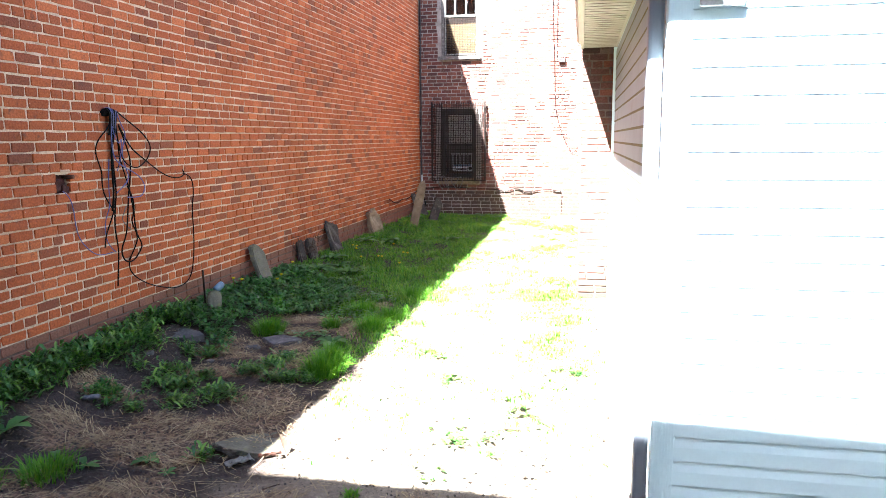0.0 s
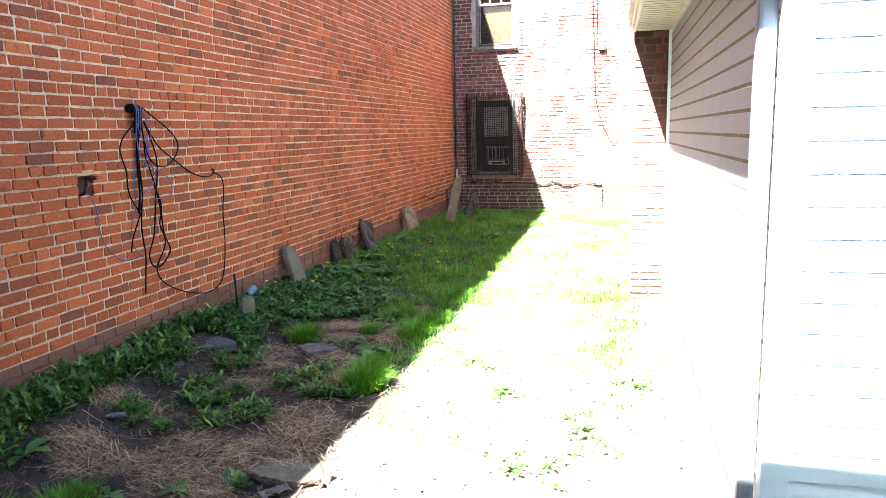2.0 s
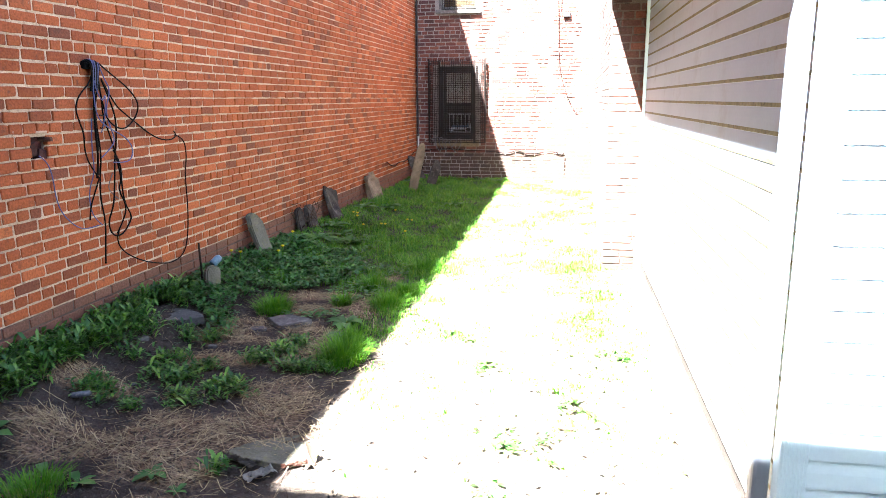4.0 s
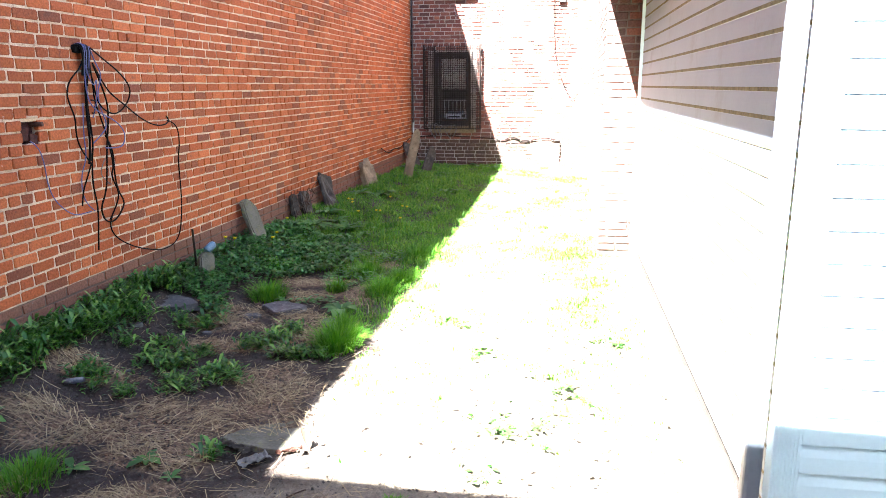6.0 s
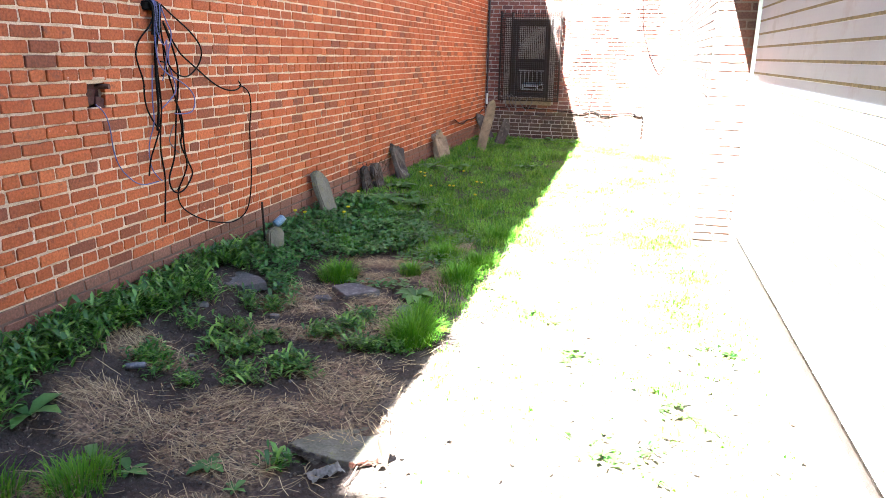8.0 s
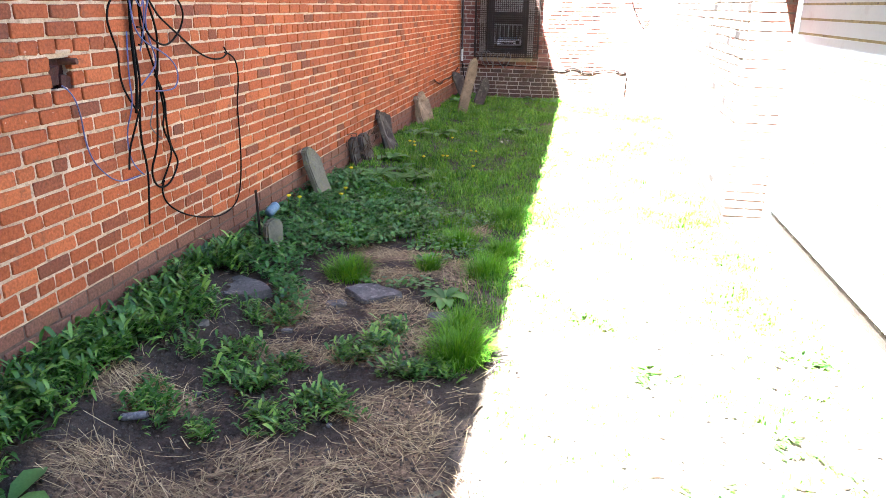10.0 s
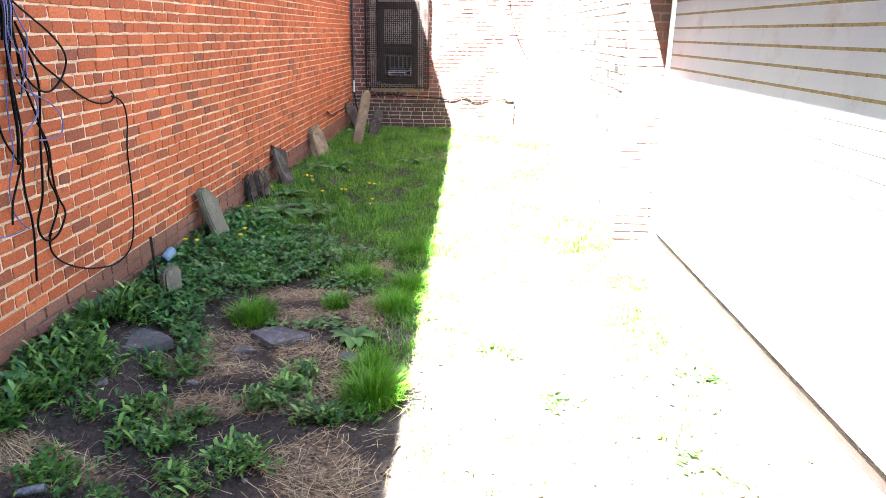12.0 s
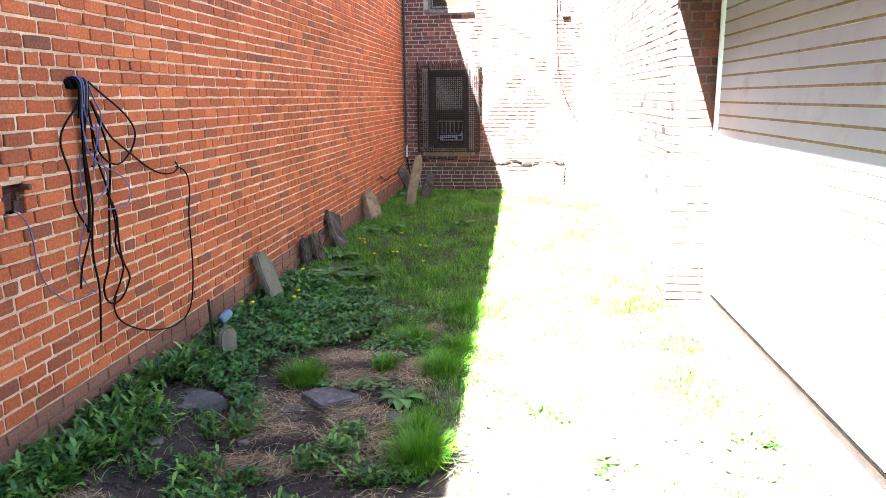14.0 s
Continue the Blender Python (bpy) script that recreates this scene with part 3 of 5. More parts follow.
# ---- windows of the far wall ----
def mesh_panel(name, x0, x1, z0, z1, y, step, wire, material, parent, label, lean=0.0):
    """Square wire mesh in one part: flat bars crossing; its head may lean out."""
    V, F = [], []
    def bar(a, b, w, axis, off):
        n = len(V)
        for e, s in ((a, -1), (a, 1), (b, 1), (b, -1)):
            x, z = e
            dx, dz = (s * w, 0) if axis == 0 else (0, s * w)
            f = (z - z0) / (z1 - z0)
            V.append((x + dx, y - lean * f - off, z + dz))
            V.append((x + dx, y - lean * f - off - 2 * w, z + dz))
        F.extend([[n, n + 2, n + 4, n + 6], [n + 1, n + 7, n + 5, n + 3], [n, n + 1, n + 3, n + 2], [n + 4, n + 5, n + 7, n + 6]])
    for i in range(int((x1 - x0) / step) + 1):
        bar((x0 + i * step, z0), (x0 + i * step, z1), wire, 0, 0)
    for i in range(int((z1 - z0) / step) + 1):
        bar((x0, z0 + i * step), (x1, z0 + i * step), wire, 1, wire)
    ob = new(name, mesh_of(name, V, F, material))
    ob.parent = parent
    return tagged(ob, label, kind="stuff")


def sash(parent, x0, x1, z0, z1, y, w, material, cols=1, label="", glazed=True):
    f = part("sash", boxes(((x0, y, z0), (x0 + w, y + 0.035, z1)), ((x1 - w, y, z0), (x1, y + 0.035, z1)), ((x0 + w, y, z0), (x1 - w, y + 0.035, z0 + w)), ((x0 + w, y, z1 - w), (x1 - w, y + 0.035, z1))), material, parent, label)
    for i in range(1, cols):
        x = x0 + (x1 - x0) * i / cols
        part("glazing_bar", boxes(((x - 0.01, y + 0.005, z0 + w), (x + 0.01, y + 0.03, z1 - w))), material, f)
    if not glazed:
        return f
    p = part("pane", boxes(((x0 + w, y + 0.015, z0 + w), (x1 - w, y + 0.019, z1 - w))), M_glass, f, "dusty window glass")
    p.visible_shadow = False
    return f


def build_windows():
    y = BACK_Y
    w1 = empty("window_1", (-1.4, y, 0.86))
    tagged(w1, "dark sash window behind a rusty wire mesh guard", "window", kind="structure")
    off = Vector((1.4, -y, -0.86))
    def at(ob):
        ob.location = ob.location + off
        return ob
    at(part("window_frame", boxes(((-1.75, y + 0.06, 0.86), (-1.68, y + 0.16, 2.22)), ((-1.12, y + 0.06, 0.86), (-1.05, y + 0.16, 2.22)), ((-1.68, y + 0.06, 2.14), (-1.12, y + 0.16, 2.22)), ((-1.68, y + 0.06, 0.86), (-1.12, y + 0.16, 0.90))), M_dark_paint, w1))
    at(sash(w1, -1.68, -1.12, 1.50, 2.14, y + 0.10, 0.04, M_dark_paint))
    at(sash(w1, -1.68, -1.12, 0.90, 1.53, y + 0.14, 0.04, M_dark_paint, glazed=False))
    at(part("window_sill", box((-1.80, y - 0.05, 0.73), (-0.98, y + 0.1, 0.855), 0.008), M_stone_tan, w1, "worn brown stone sill"))
    guard = empty("window_guard", (-1.4, y, 0.81))
    tagged(guard, "rusty square wire mesh guard fixed over the window", "window guard")
    go = Vector((1.4, -y, -0.81))
    mesh_panel("wire_mesh", -1.93, -0.87, 0.81, 2.34, y - 0.06, 0.034, 0.0042, M_iron, guard, "rusty square wire mesh", 0.07).location = go
    fr = part("guard_frame", boxes(((-1.95, y - 0.075, 0.80), (-1.92, y - 0.055, 2.35)), ((-0.88, y - 0.075, 0.80), (-0.85, y - 0.055, 2.35)), ((-1.75, y - 0.075, 0.80), (-1.72, y - 0.055, 2.33)), ((-1.08, y - 0.075, 0.80), (-1.05, y - 0.055, 2.33)), ((-1.92, y - 0.08, 0.80), (-0.88, y - 0.055, 0.82))), M_iron, guard, "rusty iron frame")
    fr.location = go
    for x in (-1.93, -0.88):
        for z in (0.9, 2.25):
            p = part("bracket", boxes(((x - 0.02, y - 0.07, z), (x + 0.02, y + 0.01, z + 0.03))), M_iron, guard)
            p.location = go
    blind = part("roller_blind", boxes(((-1.64, y + 0.139, 1.54), (-1.16, y + 0.145, 2.11))), M_concrete)
    tagged(blind, "dusty grey blind drawn behind the upper sash", "blind")
    # upper window, white, with an inner mesh
    w2 = empty("window_2", (-1.375, y, 3.22))
    tagged(w2, "white double-hung sash window with peeling paint and wire mesh", "window", kind="structure")
    off2 = Vector((1.375, -y, -3.22))
    def at2(ob):
        ob.location = ob.location + off2
    at2(part("window_frame", boxes(((-1.75, y + 0.03, 3.22), (-1.70, y + 0.14, 4.95)), ((-1.05, y + 0.03, 3.22), (-1.0, y + 0.14, 4.95)), ((-1.70, y + 0.03, 4.89), (-1.05, y + 0.14, 4.95))), M_weathered, w2))
    at2(sash(w2, -1.70, -1.05, 3.26, 4.02, y + 0.11, 0.028, M_white_paint))
    at2(sash(w2, -1.70, -1.05, 3.98, 4.89, y + 0.07, 0.032, M_white_paint, 3))
    at2(part("window_sill", box((-1.80, y - 0.06, 3.16), (-0.96, y + 0.12, 3.225), 0.006), M_weathered, w2, "weathered grey-brown sill"))
    tagged(part("roller_blind", boxes(((-1.67, y + 0.152, 3.29), (-1.08, y + 0.158, 3.86))), M_shade), "yellowed tan shade behind the lower sash", "blind")
    mesh_panel("wire_mesh", -1.69, -1.06, 3.26, 3.96, y + 0.085, 0.032, 0.0035, M_iron, w2, "wire mesh").location = off2
    # rooms behind the panes
    for z0, z1 in ((0.3, 2.9), (3.0, 5.4)):
        b = boxes(((-2.7, y + 3.2, z0), (0.4, y + 3.3, z1)), ((-2.8, y + 0.351, z0), (-2.7, y + 3.3, z1)), ((0.4, y + 0.351, z0), (0.5, y + 3.3, z1)), ((-2.7, y + 0.351, z0 - 0.1), (0.4, y + 3.2, z0)))
        tagged(part("room_wall", b, M_plaster), "dim plastered room behind the window", "wall", kind="structure")
        tagged(part("ceiling", boxes(((-2.8, y + 0.351, z1), (0.5, y + 3.3, z1 + 0.08))), M_plaster), "dim plaster ceiling", "ceiling", kind="structure")
    tbl = empty("work_table", (-1.4, y + 0.72, 0.3))
    tagged(tbl, "cluttered work table close behind the window", "table")
    part("tabletop", box((-0.55, -0.3, 0.63), (0.55, 0.3, 0.67), 0.005), M_wood, tbl)
    for sx in (-0.5, 0.5):
        for sy in (-0.25, 0.25):
            part("leg", box((sx - 0.025, sy - 0.025, 0.0), (sx + 0.025, sy + 0.025, 0.63), 0.004), M_wood, tbl)
    mach = empty("machine_case", (-1.38, y + 0.6, 0.97))
    tagged(mach, "pale blue and white machine case on the table", "appliance")
    part("case", box((-0.25, -0.14, 0.0), (0.20, 0.12, 0.10), 0.025), M_white_gloss, mach, "white enamel case")
    part("cover", box((-0.22, -0.10, 0.10), (0.10, 0.1, 0.135), 0.012), M_pale_blue, mach, "pale blue cover")
    part("slot", box((-0.18, -0.147, 0.03), (0.05, -0.139, 0.055), 0.002), M_dark_paint, mach)
    part("knob", box((0.09, -0.16, 0.03), (0.16, -0.138, 0.085), 0.008), M_dark_paint, mach)
    jar = empty("bottle_row", (-1.2, y + 0.55, 0.97))
    tagged(jar, "row of pale bottles standing on the work table", "bottles")
    for k in range(4):
        b = lathe([(0.02, 0.0), (0.024, 0.006), (0.024, 0.11), (0.009, 0.14), (0.009, 0.17), (0.011, 0.172)], 12)
        part("bottle", b, M_white_gloss if k % 2 else M_pale_blue, jar, smooth=True).location = (-0.09 + 0.055 * k, 0.02 * (k % 2), 0)
    shelf = empty("wall_shelf", (-1.4, y + 0.95, 1.3))
    tagged(shelf, "pale wooden rack with upright slats behind the window", "rack")
    part("rail", box((-0.35, -0.02, 0.0), (0.35, 0.02, 0.03), 0.004), M_white_plain, shelf)
    for k in range(9):
        part("slat", box((-0.33 + 0.08 * k, -0.012, -0.33), (-0.305 + 0.08 * k, 0.012, 0.0), 0.003), M_white_plain, shelf)


build_windows()


# ---- headstones and loose stones ----
def roughen(bm, amount, scale, seed):
    for v in bm.verts:
        p = v.co * scale + Vector((seed * 3.7, seed * 1.3, 0))
        v.co += Vector((noise.noise(p), noise.noise(p + Vector((9, 0, 0))), noise.noise(p + Vector((0, 9, 0))))) * amount


def headstone(name, foot, width, height, thick, turn, lean, material, label, top="round", seed=1, sway=0.0, rough=0.012):
    """An upright slab: width along its own x, thickness along y; lean tips it back, sway sideways (degrees)."""
    w = width / 2
    pts = [(-w, -0.15), (w, -0.15), (w * 0.97, height * 0.75)]
    if top == "round":
        pts += [(w * math.cos(a) * 0.95, height * 0.78 + height * 0.22 * math.sin(a)) for a in np.linspace(0.25, math.pi - 0.25, 7)]
    elif top == "broken":
        pts += [(w * 0.7, height * 0.93), (w * 0.25, height), (-w * 0.3, height * 0.88), (-w * 0.75, height * 0.97)]
    else:
        pts += [(w * 0.45, height * 0.92), (-w * 0.35, height), (-w * 0.8, height * 0.93)]
    pts.append((-w * 0.96, height * 0.72))
    b = bmesh.new()
    f = b.faces.new([b.verts.new((x, 0, z)) for x, z in pts])
    got = bmesh.ops.extrude_face_region(b, geom=[f])
    bmesh.ops.translate(b, verts=[v for v in got["geom"] if isinstance(v, bmesh.types.BMVert)], vec=(0, thick, 0))
    bmesh.ops.bevel(b, geom=b.edges[:], offset=min(0.012, thick / 5), segments=2, affect="EDGES")
    bmesh.ops.triangulate(b, faces=b.faces[:])
    bmesh.ops.subdivide_edges(b, edges=[e for e in b.edges if e.calc_length() > 0.05], cuts=2, use_grid_fill=True)
    bmesh.ops.triangulate(b, faces=b.faces[:])
    roughen(b, rough, 9, seed)
    roughen(b, rough * 0.5, 31, seed + 5)
    ob = part(name, b, material)
    ob.matrix_basis = Matrix.Translation(foot) @ pose(0, 0, 0, 0, 0, turn) @ pose(0, 0, 0, -lean, sway, 0)
    return tagged(ob, label, "headstone", group="old headstones along the wall")


def rock(name, at, rx, ry, h, turn, material, label, category="stone", seed=1, sides=7, tip=(0, 0), group="", outline=()):
    """A low slab with an uneven outline, its top a little smaller than its foot."""
    r = random.Random(seed)
    ring = [(math.cos(a) * rx * r.uniform(0.82, 1.12), math.sin(a) * ry * r.uniform(0.82, 1.12)) for a in [2 * math.pi * (i + r.uniform(-0.25, 0.25)) / sides for i in range(sides)]]
    if outline:
        ring, sides = [(x * rx, y * ry) for x, y in outline], len(outline)
    b = bmesh.new()
    lowv = [b.verts.new((x, y, -0.04)) for x, y in ring]
    topv = [b.verts.new((x * 0.94, y * 0.94, h * r.uniform(0.85, 1.1))) for x, y in ring]
    for i in range(sides):
        j = (i + 1) % sides
        b.faces.new((lowv[i], lowv[j], topv[j], topv[i]))
    b.faces.new(topv), b.faces.new(lowv[::-1])
    bmesh.ops.bevel(b, geom=b.edges[:], offset=min(0.005, h / 8), segments=2, affect="EDGES")
    bmesh.ops.triangulate(b, faces=b.faces[:])
    bmesh.ops.subdivide_edges(b, edges=[e for e in b.edges if e.calc_length() > 0.06], cuts=2, use_grid_fill=True)
    bmesh.ops.triangulate(b, faces=b.faces[:])
    roughen(b, min(0.008, rx * 0.08), 10, seed)
    roughen(b, min(0.004, rx * 0.05), 45, seed)
    ob = part(name, b, material)
    ob.matrix_basis = Matrix.Translation((at[0], at[1], gz(*at))) @ pose(0, 0, 0, tip[0], tip[1], turn)
    return tagged(ob, label, category, group=group)


def foot_at(x, y):
    return (x, y, gz(x, y))


headstone("headstone", foot_at(-1.98, 6.83), 0.21, 0.45, 0.05, 84, 20, M_stone_moss, "tan stone slab leaning back on the brick wall", "point", 2)
headstone("headstone", foot_at(-2.10, 8.02), 0.13, 0.27, 0.06, 72, 12, M_stone, "small dark broken stone tangled in dead vines", "broken", 3)
headstone("headstone", foot_at(-2.05, 8.24), 0.15, 0.28, 0.07, 70, 14, M_stone, "small dark slate stump close to the wall", "round", 4)
headstone("headstone", foot_at(-2.0, 8.95), 0.21, 0.45, 0.06, 74, 20, M_stone, "dark weathered slate headstone with a jagged head", "point", 5, 0, 0.045)
headstone("headstone", foot_at(-1.98, 10.65), 0.25, 0.44, 0.07, 66, 18, M_stone_tan, "flaking brown headstone with pale worn streaks", "broken", 6, 0, 0.045)
headstone("headstone", foot_at(-1.78, 11.95), 0.15, 0.84, 0.06, 18, 2, M_stone_tan, "tall narrow tan headstone with a rounded head, tilting", "round", 7, 13, 0.006)
headstone("headstone", foot_at(-1.70, 13.15), 0.17, 0.46, 0.06, 25, 3, M_stone, "short brown stone stump tilting beside the far wall", "point", 8, 19)
headstone("headstone", foot_at(-1.95, 13.5), 0.17, 0.50, 0.06, 30, 8, M_stone, "dark stone slab propped in the corner of the walls", "point", 9, -24)
headstone("headstone", foot_at(-1.89, 5.60), 0.13, 0.23, 0.06, 55, 6, M_stone_moss, "small rounded stone marker among ground ivy", "round", 10, 4, 0.008)

rock("flat_stone", (-1.2, 5.40), 0.19, 0.13, 0.042, -4, M_stone_grey, "flat grey slab lying on straw", seed=4, tip=(5, -3), outline=((0.0, -1.0), (0.95, -0.3), (1.0, 0.1), (-0.1, 0.9), (-0.75, 0.85), (-1.0, 0.1)))
rock("flat_stone", (-1.37, 5.24), 0.075, 0.05, 0.02, 15, M_stone_grey, "small grey chip beside the flat slab", seed=5, sides=6)
rock("flat_stone", (-1.89, 5.05), 0.20, 0.13, 0.008, 5, M_stone_slate, "mossy grey slab half sunk among weeds", seed=6, tip=(3, 6))
rock("flat_stone", (-0.74, 5.12), 0.07, 0.09, 0.035, 30, M_stone_grey, "grey fieldstone beside a grass tuft", seed=7, sides=6)
rock("broken_slab", (-0.48, 3.55), 0.255, 0.19, 0.016, 0, M_stone_moss, "broken mossy slab lying half in the sun", seed=11, tip=(-2, 3),
     outline=((-0.98, -0.45), (-0.55, -0.62), (0.0, -0.7), (0.5, -0.62), (0.68, -0.15), (0.62, 0.85), (0.1, 1.0), (-0.3, 0.72), (-0.75, 0.1)))


def torn_felt(at, length, width, turn, seed, material, label):
    """A crumpled strip of roofing felt: a folded, ragged sheet with thickness."""
    r = random.Random(seed)
    nu, nv = 14, 7
    b = bmesh.new()
    grid = []
    for i in range(nu):
        row = []
        for j in range(nv):
            u, v = i / (nu - 1) - 0.5, j / (nv - 1) - 0.5
            ragged = 1 + (0.35 * noise.noise(Vector((u * 9, seed, 0))) if j in (0, nv - 1) else 0)
            fold = 0.5 + 0.5 * math.sin(9 * v + 3 * noise.noise(Vector((u * 4, v * 3, seed))))
            z = 0.006 + 0.03 * fold * (0.4 + abs(noise.noise(Vector((u * 6, v * 4, seed + 3))))) + r.uniform(-0.002, 0.002)
            row.append(b.verts.new((u * length + r.uniform(-0.004, 0.004), v * width * ragged, max(z, 0.002))))
        grid.append(row)
    for i in range(nu - 1):
        for j in range(nv - 1):
            b.faces.new((grid[i][j], grid[i + 1][j], grid[i + 1][j + 1], grid[i][j + 1]))
    bmesh.ops.solidify(b, geom=b.faces[:], thickness=0.004)
    ob = part("torn_felt", b, material)
    ob.matrix_basis = Matrix.Translation((at[0], at[1], gz(*at) + 0.004)) @ pose(0, 0, 0, 0, 0, turn)
    return tagged(ob, label, "litter", group="torn roofing felt")


torn_felt((-0.62, 3.435), 0.19, 0.07, -22, 2, M_stone, "crumpled dark strip of roofing felt beside the slab")
torn_felt((-0.49, 3.345), 0.14, 0.085, 48, 5, M_felt_grey, "folded grey scrap of felt half in the sun")
torn_felt((-0.36, 3.44), 0.12, 0.03, 35, 9, M_rust, "small rusty brown scrap lying in the sun")
for i, (x, y, r) in enumerate([(-1.5, 4.81, 0.035), (-1.85, 4.57, 0.045), (-1.32, 5.12, 0.02), (-0.98, 4.02, 0.022), (-0.61, 4.28, 0.018), (-1.2, 4.75, 0.02), (-0.2, 3.09, 0.016), (-1.62, 4.12, 0.025), (-0.9, 5.6, 0.03)]):
    rock("pebble", (x, y), r, r * 0.7, r * 0.45, 40 * i, M_stone_grey, "grey pebble on the soil", "pebble", seed=20 + i, sides=6, group="pebbles")
rock("white_stone", (-1.86, 6.27), 0.045, 0.03, 0.04, 20, M_white_plain, "small white stone among weeds", seed=33, sides=7)

# iron rod beside the small marker
rod = part("iron_rod", box((-0.008, -0.008, -0.12), (0.008, 0.008, 0.36), 0.003), M_iron)
rod.matrix_basis = Matrix.Translation(foot_at(-2.03, 5.68)) @ pose(0, 0, 0, 1.5, -1.5, 20)
tagged(rod, "thin rusty iron rod standing in the ground", "rod")


def small_can(at, turn, tip, body, label, k=1.0):
    can = empty("drink_can" if k == 1.0 else "crushed_tube", at)
    can.rotation_euler = (radians(tip), 0, radians(turn))
    tagged(can, label, "litter")
    part("body", lathe([(0.024 * k, 0), (0.032 * k, 0.008), (0.033 * k, 0.03), (0.033 * k, 0.085), (0.026 * k, 0.10)]), body, can, smooth=True)
    part("lid", lathe([(0.024 * k, 0.1005), (0.026 * k, 0.103), (0.022 * k, 0.104)]), M_stone_grey, can, "dull metal end")
    part("tab", lathe([(0.009 * k, 0.1045), (0.009 * k, 0.107)], 10), M_dark_paint, can)
    return can


x, y = -2.11, 5.98
small_can((x, y, gz(x, y) + 0.10), 160, 62, M_pale_blue, "pale blue and white can lying among weeds")
x, y = -1.765, 3.79
small_can((x, y, gz(x, y) + 0.016), 110, 86, M_dull_tube, "dull blue-grey tube lying on the soil", 0.48)

# ---- cables and pipe on the long wall ----
hook = empty("cable_bundle", (WALL_X, 4.80, 1.84))
tagged(hook, "black and blue cables hung in loops from a wall bracket", "cables")
ho = Vector((-WALL_X, -4.80, -1.84))
b = box((WALL_X - 0.01, 4.73, 1.815), (WALL_X + 0.03, 4.86, 1.86), 0.015)
part("bracket", b, M_black_cable, hook, "black bracket").location = ho
r = random.Random(17)
for i in range(9):
    y0, dz = 4.735 + 0.014 * i, r.uniform(-0.012, 0.012)
    tube("cable_root", [(WALL_X - 0.02, y0, 1.85 + dz), (WALL_X + 0.03, y0 + 0.004, 1.868 + dz), (WALL_X + 0.055, 4.79 + (y0 - 4.79) * 0.7, 1.845 + dz), (WALL_X + 0.042, 4.80 + (y0 - 4.79) * 0.5, 1.77 + dz), (WALL_X + 0.025, 4.80 + (y0 - 4.79) * 0.55, 1.68)], 0.0062, M_blue_cable if i in (2, 4, 7) else M_black_cable, hook).location = ho


def cable(points, radius, material, out, swing, name="cable"):
    r = random.Random(len(points) * 7 + int(out * 1000))
    pts = [(WALL_X + out + 0.012 * math.sin(1.7 * i + swing), py, pz) for i, (py, pz) in enumerate(points)]
    tube(name, pts, radius * 0.85, material, hook).location = ho


cable([(4.81, 1.85), (4.78, 1.75), (4.66, 1.66), (4.62, 1.58), (4.62, 1.5), (4.65, 1.42), (4.66, 1.32), (4.69, 1.22), (4.75, 1.13)], 0.006, M_black_cable, 0.025, 0)
cable([(4.83, 1.85), (4.82, 1.7), (4.79, 1.56), (4.79, 1.42), (4.78, 1.27), (4.77, 1.16), (4.76, 1.0), (4.77, 0.85), (4.73, 0.67), (4.74, 0.57)], 0.0065, M_black_cable, 0.03, 1)
cable([(4.75, 1.14), (4.72, 1.05), (4.66, 0.96), (4.62, 0.88)], 0.006, M_black_cable, 0.025, 2)
cable([(4.86, 1.85), (4.99, 1.79), (5.13, 1.71), (5.23, 1.61), (5.22, 1.52), (5.13, 1.45), (5.01, 1.43), (4.89, 1.48), (4.87, 1.58), (4.84, 1.76)], 0.006, M_black_cable, 0.035, 3)
cable([(4.90, 1.76), (5.0, 1.6), (5.09, 1.53), (5.21, 1.47), (5.37, 1.39), (5.52, 1.33), (5.67, 1.33), (5.71, 1.36)], 0.006, M_black_cable, 0.02, 4)
cable([(5.71, 1.36), (5.81, 1.34), (5.83, 1.2), (5.81, 1.05), (5.82, 0.84), (5.77, 0.63), (5.71, 0.44), (5.55, 0.39), (5.35, 0.43), (5.1, 0.51), (4.92, 0.62), (4.9, 0.72), (4.92, 0.76)], 0.0055, M_black_cable, 0.018, 5)
cable([(4.88, 1.75), (4.96, 1.56), (4.98, 1.42), (4.95, 1.25), (4.9, 1.08), (4.86, 0.94), (4.80, 0.83), (4.85, 0.73), (4.93, 0.73), (5.02, 0.8), (5.07, 0.84), (5.0, 0.93), (4.96, 1.06), (4.99, 1.21), (4.94, 1.3)], 0.0065, M_black_cable, 0.03, 6)
cable([(4.84, 1.85), (4.86, 1.64), (4.88, 1.53), (4.92, 1.41), (4.93, 1.32), (4.97, 1.21), (5.01, 1.09), (4.95, 1.03), (5.01, 0.91), (4.98, 0.82), (4.91, 0.74)], 0.006, M_black_cable, 0.02, 7)
cable([(4.81, 1.85), (4.79, 1.64), (4.79, 1.52), (4.76, 1.39), (4.76, 1.26), (4.75, 1.13)], 0.009, M_black_cable, 0.028, 8)
cable([(4.80, 1.85), (4.80, 1.6), (4.81, 1.45), (4.77, 1.3), (4.76, 1.15)], 0.007, M_black_cable, 0.02, 8.5)
cable([(4.82, 1.86), (4.79, 1.75), (4.77, 1.61), (4.77, 1.51), (4.87, 1.45), (5.05, 1.39), (5.12, 1.31), (5.08, 1.22), (5.0, 1.21), (4.91, 1.22)], 0.0045, M_blue_cable, 0.042, 9)
cable([(4.85, 1.86), (4.89, 1.77), (4.93, 1.69), (4.86, 1.57), (4.91, 1.46), (4.95, 1.36), (4.84, 1.3), (4.78, 1.26)], 0.0045, M_blue_cable, 0.042, 10)
